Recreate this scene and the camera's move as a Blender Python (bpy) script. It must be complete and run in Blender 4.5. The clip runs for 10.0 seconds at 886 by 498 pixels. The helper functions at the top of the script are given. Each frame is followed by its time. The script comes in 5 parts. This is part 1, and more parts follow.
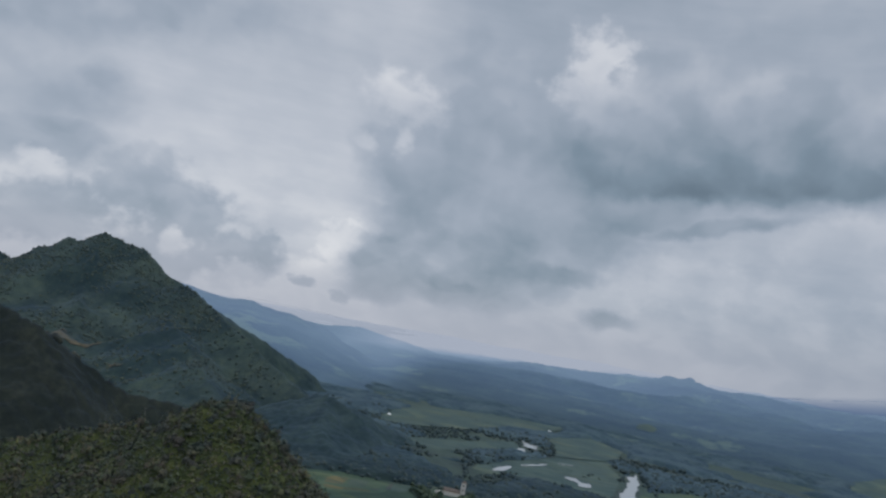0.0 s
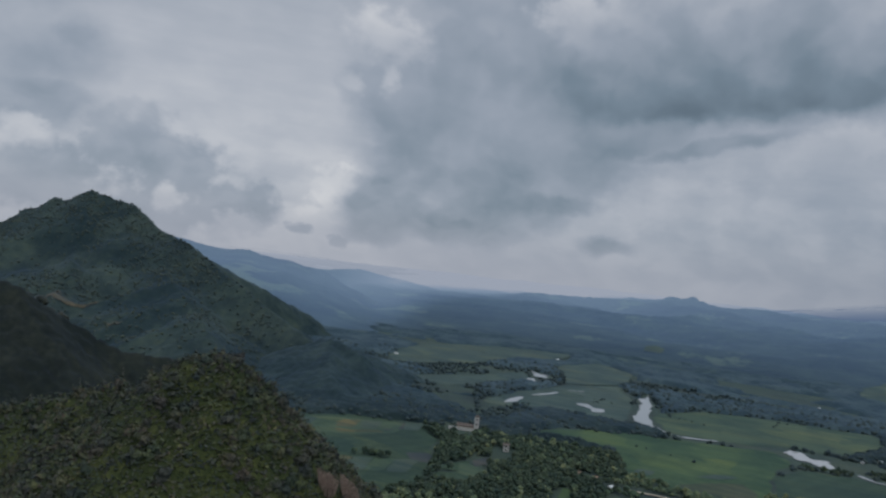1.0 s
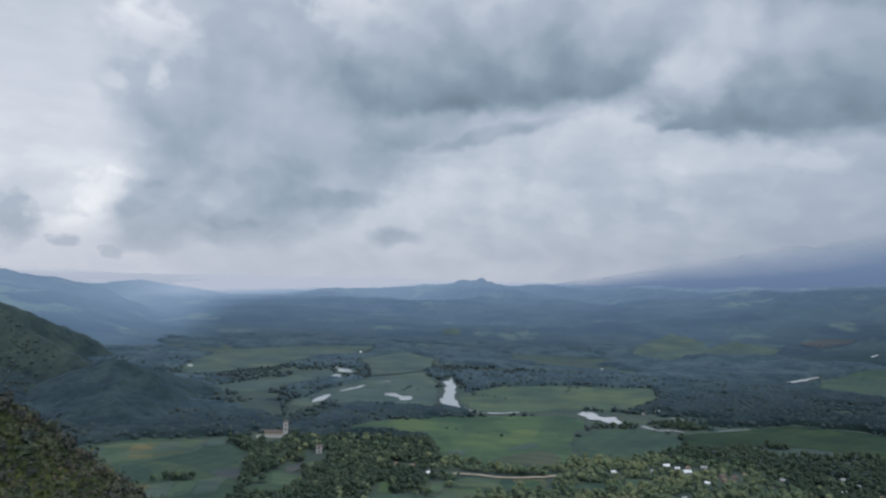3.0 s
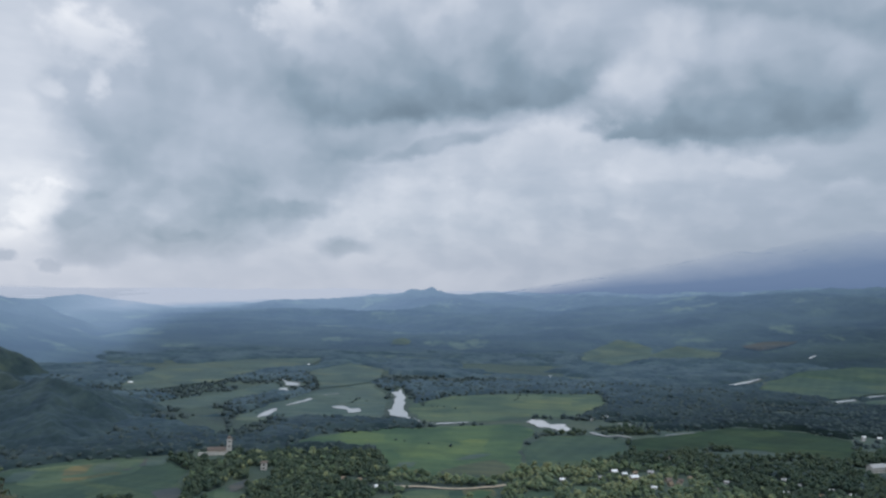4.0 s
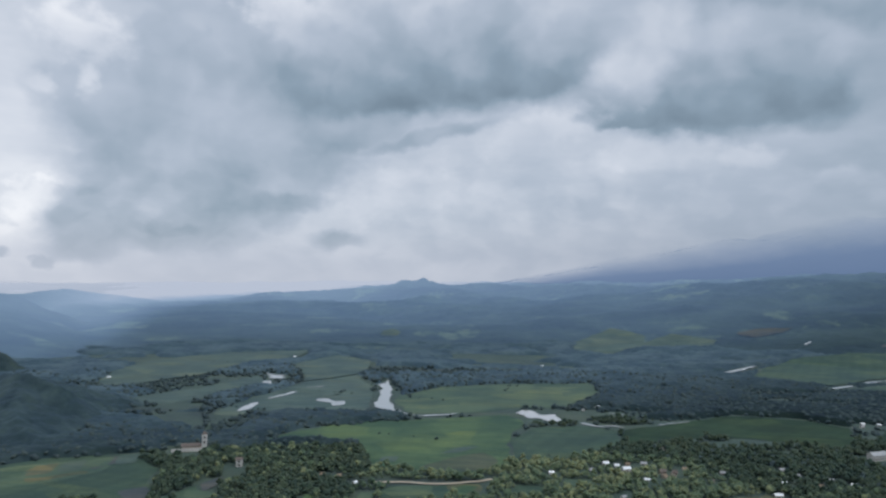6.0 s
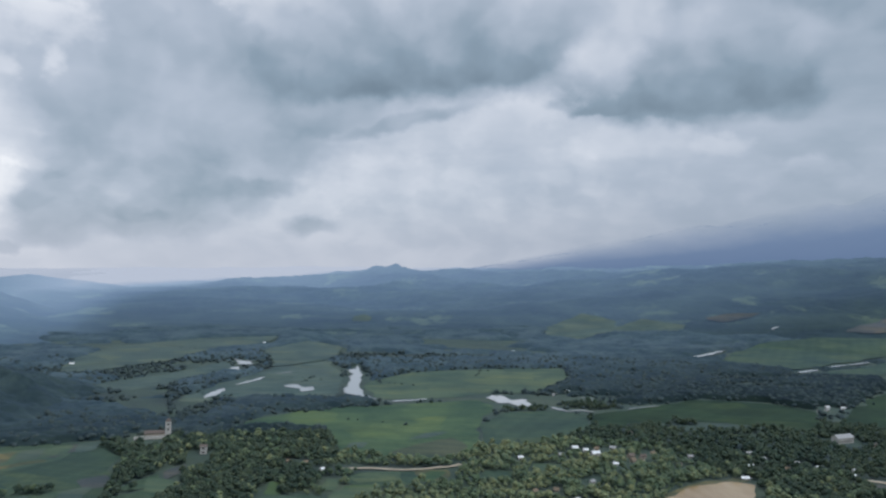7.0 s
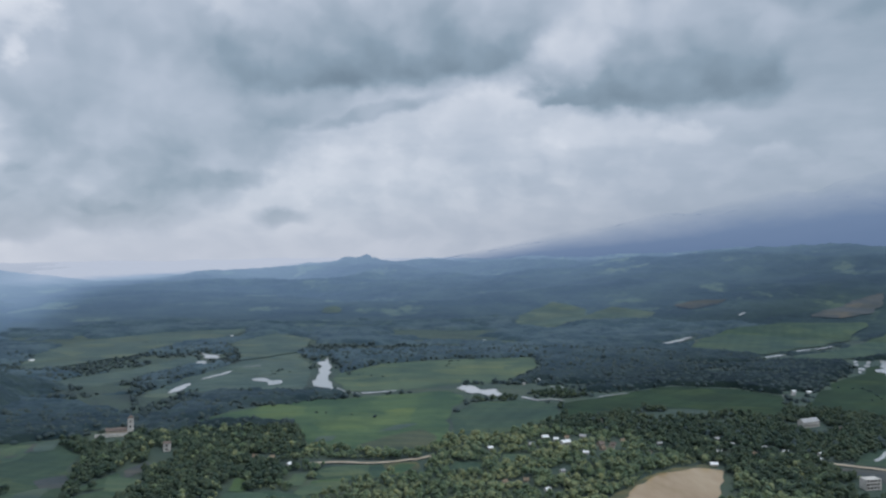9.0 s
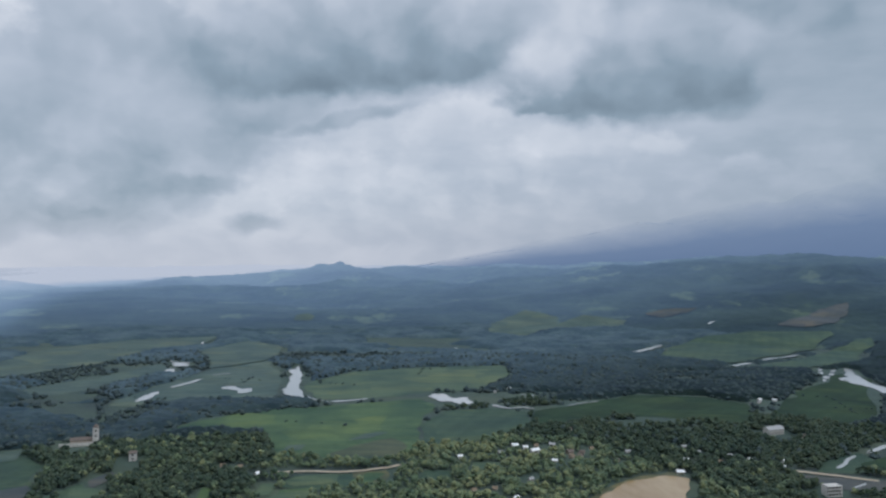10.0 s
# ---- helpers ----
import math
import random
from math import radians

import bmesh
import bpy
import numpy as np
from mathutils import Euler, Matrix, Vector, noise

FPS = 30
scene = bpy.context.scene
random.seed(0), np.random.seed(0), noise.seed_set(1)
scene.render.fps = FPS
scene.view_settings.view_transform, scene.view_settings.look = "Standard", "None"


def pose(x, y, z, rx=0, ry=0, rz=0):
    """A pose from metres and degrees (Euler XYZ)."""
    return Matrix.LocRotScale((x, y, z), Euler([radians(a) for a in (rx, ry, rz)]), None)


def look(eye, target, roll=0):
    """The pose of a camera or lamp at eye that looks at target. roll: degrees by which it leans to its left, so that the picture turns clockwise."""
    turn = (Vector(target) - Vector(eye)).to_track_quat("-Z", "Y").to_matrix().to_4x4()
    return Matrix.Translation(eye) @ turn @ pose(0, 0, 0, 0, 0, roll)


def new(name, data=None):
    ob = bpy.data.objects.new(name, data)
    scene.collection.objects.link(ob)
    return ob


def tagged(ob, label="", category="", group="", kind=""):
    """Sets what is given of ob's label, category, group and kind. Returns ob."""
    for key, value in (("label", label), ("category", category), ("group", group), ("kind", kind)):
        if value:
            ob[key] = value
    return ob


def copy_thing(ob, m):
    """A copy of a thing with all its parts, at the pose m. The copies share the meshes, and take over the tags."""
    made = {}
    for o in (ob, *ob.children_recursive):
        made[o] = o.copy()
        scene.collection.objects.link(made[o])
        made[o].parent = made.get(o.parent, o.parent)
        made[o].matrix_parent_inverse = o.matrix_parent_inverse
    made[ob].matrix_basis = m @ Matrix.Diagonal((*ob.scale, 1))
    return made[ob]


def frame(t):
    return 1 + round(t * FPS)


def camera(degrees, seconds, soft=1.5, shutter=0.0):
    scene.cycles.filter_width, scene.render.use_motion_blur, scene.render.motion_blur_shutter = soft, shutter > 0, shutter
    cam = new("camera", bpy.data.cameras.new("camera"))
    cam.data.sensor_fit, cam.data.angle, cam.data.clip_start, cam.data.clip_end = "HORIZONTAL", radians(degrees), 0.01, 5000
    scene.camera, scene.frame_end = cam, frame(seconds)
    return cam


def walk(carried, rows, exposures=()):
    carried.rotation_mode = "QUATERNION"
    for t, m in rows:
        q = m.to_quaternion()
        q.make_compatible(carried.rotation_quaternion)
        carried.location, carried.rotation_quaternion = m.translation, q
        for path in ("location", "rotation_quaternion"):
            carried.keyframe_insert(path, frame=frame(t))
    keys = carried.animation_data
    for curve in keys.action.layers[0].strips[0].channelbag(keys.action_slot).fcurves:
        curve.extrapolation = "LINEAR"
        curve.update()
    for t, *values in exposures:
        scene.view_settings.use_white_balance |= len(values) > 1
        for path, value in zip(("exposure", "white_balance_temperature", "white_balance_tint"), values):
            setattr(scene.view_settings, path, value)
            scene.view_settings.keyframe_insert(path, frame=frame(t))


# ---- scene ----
cam = camera(61.4, 10.0, soft=2.4)
walk(cam, [
    (0.0, pose(15.91, -41.58, 174.44, 94.640, -10.850, 19.800)),
    (0.5, pose(9.73, -30.63, 172.41, 94.544, -9.764, 21.728)),
    (1.0, pose(5.99, -18.39, 171.29, 89.849, -6.931, 19.726)),
    (1.5, pose(1.11, -11.10, 170.83, 90.056, -5.689, 14.457)),
    (2.0, pose(-2.15, -8.39, 170.01, 91.486, -4.643, 9.285)),
    (2.5, pose(-4.09, -6.46, 169.66, 90.504, -3.378, 5.913)),
    (4.0, pose(0.01, 0.05, 169.97, 91.569, -1.672, -0.046)),
    (4.5, pose(2.71, 7.92, 168.29, 91.930, -1.746, -1.889)),
    (5.0, pose(5.30, 15.85, 167.00, 91.716, -1.333, -1.019)),
    (5.5, pose(7.74, 23.14, 166.05, 91.385, -0.986, -0.059)),
    (7.0, pose(13.46, 37.34, 163.05, 89.920, -1.147, -2.546)),
    (7.5, pose(14.80, 40.77, 162.52, 89.501, -1.067, -3.283)),
    (8.0, pose(15.68, 43.76, 162.17, 89.218, -0.882, -3.932)),
    (8.5, pose(16.45, 45.24, 162.20, 89.163, -0.681, -4.385)),
    (9.0, pose(17.32, 45.15, 162.66, 89.195, -0.574, -4.721)),
    (9.5, pose(18.64, 43.85, 163.24, 89.328, -0.457, -4.932)),
    (10.0, pose(20.02, 43.26, 163.70, 89.784, -0.923, -6.657)),
], [
    (0.0, -0.16, 6180, 10), (0.5, -0.52, 6180, 10), (1.0, -0.38, 6180, 10), (1.5, 0.08, 6180, 10), (2.0, 0.11, 6180, 10), (2.5, 0.11, 6180, 10), (4.0, 0.2, 6180, 10), (10.0, 0.2, 6180, 10)])

# ---- sky and light ----
SUN_AZ, SUN_EL = radians(125), radians(56)      # compass turn from +y towards +x, height
world = bpy.data.worlds.new("overcast_sky")
scene.world = world
world.use_nodes = True
wt = world.node_tree
wt.nodes.clear()


def wmath(op, a, b=None, c=None, clamp=False):
    n = wt.nodes.new("ShaderNodeMath")
    n.operation, n.use_clamp = op, clamp
    for i, v in enumerate((a, b, c)):
        if v is None:
            continue
        if isinstance(v, (int, float)):
            n.inputs[i].default_value = v
        else:
            wt.links.new(v, n.inputs[i])
    return n.outputs[0]


def wramp(value, a, b, lo=0.0, hi=1.0, kind="SMOOTHSTEP"):
    n = wt.nodes.new("ShaderNodeMapRange")
    n.interpolation_type = kind
    wt.links.new(value, n.inputs[0])
    for i, v in zip((1, 2, 3, 4), (a, b, lo, hi)):
        if isinstance(v, (int, float)):
            n.inputs[i].default_value = v
        else:
            wt.links.new(v, n.inputs[i])
    return n.outputs[0]


def wnoise(vec, scale, detail, rough, squash=(1, 1, 1), lac=2.0):
    m = wt.nodes.new("ShaderNodeMapping")
    m.inputs["Scale"].default_value = squash
    wt.links.new(vec, m.inputs["Vector"])
    n = wt.nodes.new("ShaderNodeTexNoise")
    n.inputs["Scale"].default_value, n.inputs["Detail"].default_value = scale, detail
    n.inputs["Roughness"].default_value, n.inputs["Lacunarity"].default_value = rough, lac
    wt.links.new(m.outputs[0], n.inputs["Vector"])
    return n


def wmix(fac, a, b):
    n = wt.nodes.new("ShaderNodeMix")
    n.data_type = "RGBA"
    for sock, v in ((n.inputs[0], fac), (n.inputs[6], a), (n.inputs[7], b)):
        if isinstance(v, tuple):
            sock.default_value = (*v, 1)
        elif isinstance(v, (int, float)):
            sock.default_value = v
        else:
            wt.links.new(v, sock)
    return n.outputs[2]


coord = wt.nodes.new("ShaderNodeTexCoord")
split = wt.nodes.new("ShaderNodeSeparateXYZ")
wt.links.new(coord.outputs["Generated"], split.inputs[0])
DEG = 57.2958
s_az = wmath("MULTIPLY", wmath("ARCTAN2", split.outputs[0], split.outputs[1]), DEG)
s_el = wmath("MULTIPLY", wmath("ARCSINE", split.outputs[2]), DEG)
flat = wt.nodes.new("ShaderNodeCombineXYZ")
wt.links.new(s_az, flat.inputs[0])
wt.links.new(s_el, flat.inputs[1])
# ---- cloud field: degrees of bearing and height, gently bent, over which the banks of cloud are laid from back to front ----


def wvec(op, a, b):
    n = wt.nodes.new("ShaderNodeVectorMath")
    n.operation = op
    for i, v in enumerate((a, b)):
        if isinstance(v, tuple):
            n.inputs[i].default_value = v
        else:
            wt.links.new(v, n.inputs[i])
    return n.outputs[0]


bend_a = wnoise(flat.outputs[0], 0.16, 3, 0.5, (1, 1.3, 1))
bend_b = wnoise(flat.outputs[0], 0.55, 4, 0.55, (1, 1.2, 1))
push_a = wvec("MULTIPLY", wvec("SUBTRACT", bend_a.outputs["Color"], (0.5, 0.5, 0.5)), (2.4, 1.6, 0))
push_b = wvec("MULTIPLY", wvec("SUBTRACT", bend_b.outputs["Color"], (0.5, 0.5, 0.5)), (1.3, 1.1, 0))
bent = wvec("ADD", wvec("ADD", flat.outputs[0], push_a), push_b)
billow = wnoise(bent, 0.16, 2, 0.45, (1, 1.2, 1))
fray = wmath("SUBTRACT", wnoise(bent, 0.30, 4, 0.45, (1, 1.2, 1)).outputs[0], 0.5)
rags = wmath("SUBTRACT", wnoise(flat.outputs[0], 0.75, 4, 0.5, (1, 1.2, 1)).outputs[0], 0.5)
puffs = wnoise(bent, 0.36, 2, 0.45, (1, 1.1, 1))
grain = wmath("ADD", wramp(billow.outputs[0], 0.3, 0.7, -0.055, 0.055), wramp(puffs.outputs[0], 0.3, 0.7, -0.032, 0.032))
# the thin bright sheet behind all: whitest to the west, duller eastwards
tone = wmath("ADD", wramp(s_az, 12.0, 34.0, 0.625, 0.46), wramp(s_az, -16.0, -28.0, 0.0, 0.15))
tone = wmath("ADD", tone, wramp(s_el, 9.0, 18.0, 0.0, -0.08))
streak = wnoise(flat.outputs[0], 0.14, 4, 0.55, (0.5, 2.2, 1))
tone = wmath("ADD", tone, wramp(streak.outputs[0], 0.3, 0.7, -0.06, 0.06, "LINEAR"))


def cloud(heaps, base, top, dense, soft, wild):
    """A bank of merging heaps (bearing, height, half width, half height, lean in degrees): its tone at the base and the top of the
    first heap, how dense it is, how soft and how frayed its edge."""
    global tone
    form = shade = None
    for az, el, wide, high, lean in heaps:
        m = wt.nodes.new("ShaderNodeMapping")
        m.vector_type = "TEXTURE"
        m.inputs["Location"].default_value = (az, el, 0)
        m.inputs["Rotation"].default_value = (0, 0, radians(lean))
        m.inputs["Scale"].default_value = (wide, high, 1)
        wt.links.new(bent, m.inputs["Vector"])
        ln = wt.nodes.new("ShaderNodeVectorMath")
        ln.operation = "LENGTH"
        wt.links.new(m.outputs[0], ln.inputs[0])
        full = wmath("SUBTRACT", 1.0, ln.outputs["Value"])
        if form is None:
            form = full
            sp = wt.nodes.new("ShaderNodeSeparateXYZ")
            wt.links.new(m.outputs[0], sp.inputs[0])
            shade = wramp(sp.outputs[1], -0.75, 0.95, base, top, "LINEAR")
        else:
            form = wmath("SMOOTH_MAX", form, full, 0.15)
    form = wmath("ADD", form, wmath("MULTIPLY", rags if wild > 1 else fray, wild))
    mask = wramp(form, -soft, soft, 0.0, dense)
    shade = wmath("ADD", shade, grain)
    tone = wmath("ADD", wmath("MULTIPLY", tone, wmath("SUBTRACT", 1.0, mask)), wmath("MULTIPLY", shade, mask))


# high grey sheet over the west
cloud([(-47.7, 16.7, 12.99, 2.74, 13), (-55.6, 12.1, 4.95, 2.4, 20)], 0.5, 0.54, 0.8, 0.5, 0.5)
# grey bank beyond the mountain
cloud([(-51.6, 9.8, 4.32, 3.1, 17), (-47.3, 10.1, 2.87, 2.47, 16), (-51.6, 6.3, 3.94, 1.85, 15), (-48.2, 6.6, 2.45, 1.72, 15)], 0.46, 0.6, 0.75, 0.45, 0.6)
# heaps over the mountain
cloud([(-43.5, 4.8, 2.99, 2.4, 13), (-40.0, 2.9, 3.5, 2.66, 12), (-41.0, -0.0, 4.2, 2.03, 11), (-35.6, 1.0, 3.25, 2.1, 11), (-48.3, 1.7, 4.12, 2.31, 12)], 0.46, 0.6, 0.8, 0.3, 1.3)
# bright cumulus over the valley
cloud([(-27.8, 2.9, 1.71, 2.37, 31), (-29.6, 0.4, 2.54, 1.8, 10), (-27.5, -1.4, 2.98, 1.5, 10), (-32.5, -1.9, 2.89, 1.35, 10)], 0.78, 0.98, 0.9, 0.28, 1.8)
# lit tops beyond the mountain
cloud([(-49.6, 4.4, 1.43, 0.83, -20), (-40.1, 1.2, 1.08, 0.9, 11), (-35.3, -0.2, 1.38, 1.01, 10)], 0.85, 0.92, 0.6, 0.45, 2.4)
# small dark scuds
cloud([(-30.6, 0.2, 1.01, 0.47, 10), (-28.0, -0.2, 0.85, 0.39, -5), (-24.7, 4.7, 0.78, 0.35, 30)], 0.36, 0.46, 0.75, 0.4, 2.2)
# wide grey bank west of the middle
cloud([(-22.0, 11.6, 6.06, 6.0, 7), (-21.8, 6.7, 4.44, 3.09, 5), (-16.3, 12.2, 6.76, 7.75, 5), (-24.3, 2.8, 3.33, 2.55, 4), (-19.0, 1.9, 3.3, 1.69, 4), (-15.7, 3.0, 4.65, 2.56, 4), (-12.6, 8.3, 6.01, 3.38, 4), (-14.2, 16.9, 13.05, 4.65, 6)], 0.42, 0.56, 0.85, 0.32, 0.55)
# torn bright edge of the bank
cloud([(-25.8, 15.4, 2.83, 1.64, -12), (-28.2, 11.6, 1.09, 0.59, -29), (-25.1, 12.2, 0.47, 1.17, 7), (-28.8, 4.0, 1.48, 1.35, 5)], 0.84, 0.96, 0.62, 0.6, 1.5)
# white gap in the cloud
cloud([(-12.6, 18.2, 2.37, 0.86, 5), (-11.5, 19.7, 1.93, 2.8, 6), (-10.0, 17.4, 2.12, 1.38, 6), (-10.2, 21.0, 1.28, 1.18, 6)], 0.86, 0.93, 0.65, 0.5, 2.0)
# broad dark cloud in the middle
cloud([(-0.4, 15.2, 11.19, 3.79, 5), (7.4, 14.7, 5.35, 2.35, 11), (-3.3, 13.1, 8.53, 2.22, 4), (-5.9, 15.0, 8.0, 4.35, 3), (0.9, 17.6, 10.78, 3.11, 2)], 0.18, 0.6, 0.95, 0.32, 0.38)
# ragged foot of the middle cloud
cloud([(-8.3, 9.2, 6.24, 1.23, 8), (-11.9, 4.2, 3.22, 0.7, 4), (-19.6, 2.1, 2.38, 0.52, 2), (-24.5, 0.7, 3.2, 0.91, 5), (-0.7, 9.5, 5.17, 0.54, 15), (-7.4, 1.6, 2.17, 0.64, 1), (-16.2, 1.4, 2.3, 0.73, 1)], 0.36, 0.46, 0.75, 0.5, 0.5)
# broad dark cloud in the east
cloud([(20.8, 12.6, 9.06, 3.36, 1), (13.9, 10.9, 3.36, 0.82, -3), (26.1, 13.6, 5.35, 3.32, 25), (25.0, 16.5, 7.69, 3.42, 10), (30.4, 16.7, 4.23, 2.63, 31)], 0.16, 0.5, 0.95, 0.26, 0.35)
# dark sheet overhead in the east
cloud([(25.0, 18.9, 9.49, 1.35, -11), (30.4, 17.1, 5.06, 1.69, -19)], 0.34, 0.46, 0.8, 0.4, 0.5)
# paler rags in the bright belt
cloud([(7.9, 10.0, 4.71, 1.43, 14), (16.4, 8.1, 4.52, 1.08, 4), (22.4, 7.7, 2.33, 0.72, -2), (28.5, 6.2, 1.79, 0.7, -2), (13.6, 4.1, 1.26, 0.59, 0), (-2.4, 5.2, 4.72, 2.13, 9)], 0.74, 0.82, 0.5, 0.5, 1.6)
# grey rags over the eastern mountains
cloud([(26.3, 5.2, 4.78, 0.88, 7), (18.1, 6.2, 4.46, 0.75, 3), (32.3, 6.2, 3.98, 0.98, 9), (8.9, 4.1, 6.02, 0.86, 5)], 0.48, 0.54, 0.4, 0.6, 1.4)
# pale wedge between the dark clouds
cloud([(14.6, 14.8, 2.53, 3.13, -25), (16.2, 17.5, 2.47, 1.91, -3)], 0.68, 0.72, 0.9, 0.5, 0.6)
tone = wmath("ADD", tone, wmath("MULTIPLY", grain, 0.4))
# small broken puffs low over the valley
curls = wnoise(bent, 0.34, 3, 0.45, (1, 1.7, 1))
tone = wmath("ADD", tone, wmath("MULTIPLY", wramp(curls.outputs[0], 0.36, 0.66, -0.035, 0.035), wramp(s_el, 10.0, 4.0, 0.15, 1.0)))
ramp = wt.nodes.new("ShaderNodeValToRGB")
wt.links.new(tone, ramp.inputs[0])
cr = ramp.color_ramp
cr.elements[0].position, cr.elements[0].color = 0.0, (0.125, 0.17, 0.21, 1)
cr.elements[1].position, cr.elements[1].color = 1.0, (0.88, 0.87, 0.865, 1)
for pos, col in ((0.3, (0.245, 0.31, 0.37, 1)), (0.55, (0.415, 0.462, 0.528, 1)), (0.75, (0.590, 0.615, 0.662, 1))):
    e = cr.elements.new(pos)
    e.color = col
# the air thickens towards the horizon
air = wmix(wramp(s_az, -10.0, 26.0), (0.50, 0.515, 0.57), (0.24, 0.285, 0.362))
low = wmix(wramp(s_el, wramp(s_az, -8.0, 26.0, 3.5, 9.0), -2.0, 0.0, 0.62), ramp.outputs[0], air)
low = wmix(wramp(s_el, -1.9, -3.4), low, (0.20, 0.262, 0.37))
deep = wmix(wramp(s_el, -4.0, -12.0, 0.0, 1.0), low, (0.05, 0.07, 0.07))
# clear sky seen thinly through the cloud
blue = wt.nodes.new("ShaderNodeTexSky")
blue.sky_type, blue.sun_disc = "NISHITA", False
blue.sun_elevation, blue.sun_rotation = SUN_EL, SUN_AZ
shine = wt.nodes.new("ShaderNodeBackground")
wt.links.new(blue.outputs[0], shine.inputs[0])
shine.inputs[1].default_value = 0.05
cover = wt.nodes.new("ShaderNodeBackground")
wt.links.new(deep, cover.inputs[0])
cover.inputs[1].default_value = 1.0
both = wt.nodes.new("ShaderNodeMixShader")
both.inputs[0].default_value = 0.93
wt.links.new(shine.outputs[0], both.inputs[1])
wt.links.new(cover.outputs[0], both.inputs[2])
out = wt.nodes.new("ShaderNodeOutputWorld")
wt.links.new(both.outputs[0], out.inputs[0])

sun_data = bpy.data.lights.new("sun", "SUN")
sun_data.energy, sun_data.angle, sun_data.color = 1.5, radians(40), (1.0, 0.985, 0.96)
sun = new("sun", sun_data)
sun.matrix_world = look((0, 0, 900), (-math.sin(SUN_AZ) * math.cos(SUN_EL), -math.cos(SUN_AZ) * math.cos(SUN_EL), 900 - math.sin(SUN_EL)))

# ---- materials ----


class Mat:
    """A node material with a Principled surface and short helpers."""

    def __init__(self, name, rough=0.8, spec=0.3):
        self.m = bpy.data.materials.new(name)
        self.m.use_nodes = True
        self.t = self.m.node_tree
        self.b = self.t.nodes["Principled BSDF"]
        self.b.inputs["Roughness"].default_value = rough
        self.b.inputs["Specular IOR Level"].default_value = spec
        self.geo = self.t.nodes.new("ShaderNodeNewGeometry")
        self.pos = self.geo.outputs["Position"]

    def noise(self, scale, detail=5, rough=0.6, vec=None, squash=None):
        vec = vec or self.pos
        if squash:
            mp = self.t.nodes.new("ShaderNodeMapping")
            mp.inputs["Scale"].default_value = squash
            self.t.links.new(vec, mp.inputs["Vector"])
            vec = mp.outputs[0]
        n = self.t.nodes.new("ShaderNodeTexNoise")
        n.inputs["Scale"].default_value, n.inputs["Detail"].default_value, n.inputs["Roughness"].default_value = scale, detail, rough
        self.t.links.new(vec, n.inputs["Vector"])
        return n.outputs[0]

    def cells(self, scale, out="Distance", vec=None):
        n = self.t.nodes.new("ShaderNodeTexVoronoi")
        n.inputs["Scale"].default_value = scale
        self.t.links.new(vec or self.pos, n.inputs["Vector"])
        return n.outputs[out]

    def ramp(self, value, *stops):
        n = self.t.nodes.new("ShaderNodeValToRGB")
        self.t.links.new(value, n.inputs[0])
        cr = n.color_ramp
        while len(cr.elements) < len(stops):
            cr.elements.new(0.5)
        for e, (p, c) in zip(cr.elements, stops):
            e.position, e.color = p, (*c, 1)
        return n.outputs[0]

    def span(self, value, a, b, lo=0.0, hi=1.0):
        n = self.t.nodes.new("ShaderNodeMapRange")
        self.t.links.new(value, n.inputs[0])
        for i, v in zip((1, 2, 3, 4), (a, b, lo, hi)):
            n.inputs[i].default_value = v
        return n.outputs[0]

    def mix(self, fac, a, b, kind="MIX"):
        n = self.t.nodes.new("ShaderNodeMix")
        n.data_type, n.blend_type = "RGBA", kind
        for sock, v in ((n.inputs[0], fac), (n.inputs[6], a), (n.inputs[7], b)):
            if isinstance(v, tuple):
                sock.default_value = (*v, 1)
            elif isinstance(v, (int, float)):
                sock.default_value = v
            else:
                self.t.links.new(v, sock)
        return n.outputs[2]

    def island(self):
        return self.geo.outputs["Random Per Island"]

    def each(self):
        n = self.t.nodes.new("ShaderNodeObjectInfo")
        return n.outputs["Random"]

    def base(self, col):
        if isinstance(col, tuple):
            self.b.inputs["Base Color"].default_value = (*col, 1)
        else:
            self.t.links.new(col, self.b.inputs["Base Color"])
        return self

    def bump(self, value, strength, dist):
        n = self.t.nodes.new("ShaderNodeBump")
        n.inputs["Strength"].default_value, n.inputs["Distance"].default_value = strength, dist
        self.t.links.new(value, n.inputs["Height"])
        self.t.links.new(n.outputs[0], self.b.inputs["Normal"])
        return self

    # haze put into a bluish grazing sheen on land and leaves
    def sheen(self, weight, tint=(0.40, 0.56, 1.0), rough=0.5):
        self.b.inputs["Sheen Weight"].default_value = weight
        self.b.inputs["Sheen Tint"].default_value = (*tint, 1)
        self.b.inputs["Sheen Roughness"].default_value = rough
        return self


def math_node(m, op, a, b=None):
    n = m.t.nodes.new("ShaderNodeMath")
    n.operation = op
    for i, v in enumerate((a, b)):
        if isinstance(v, (int, float)):
            n.inputs[i].default_value = v
        elif v is not None:
            m.t.links.new(v, n.inputs[i])
    return n.outputs[0]


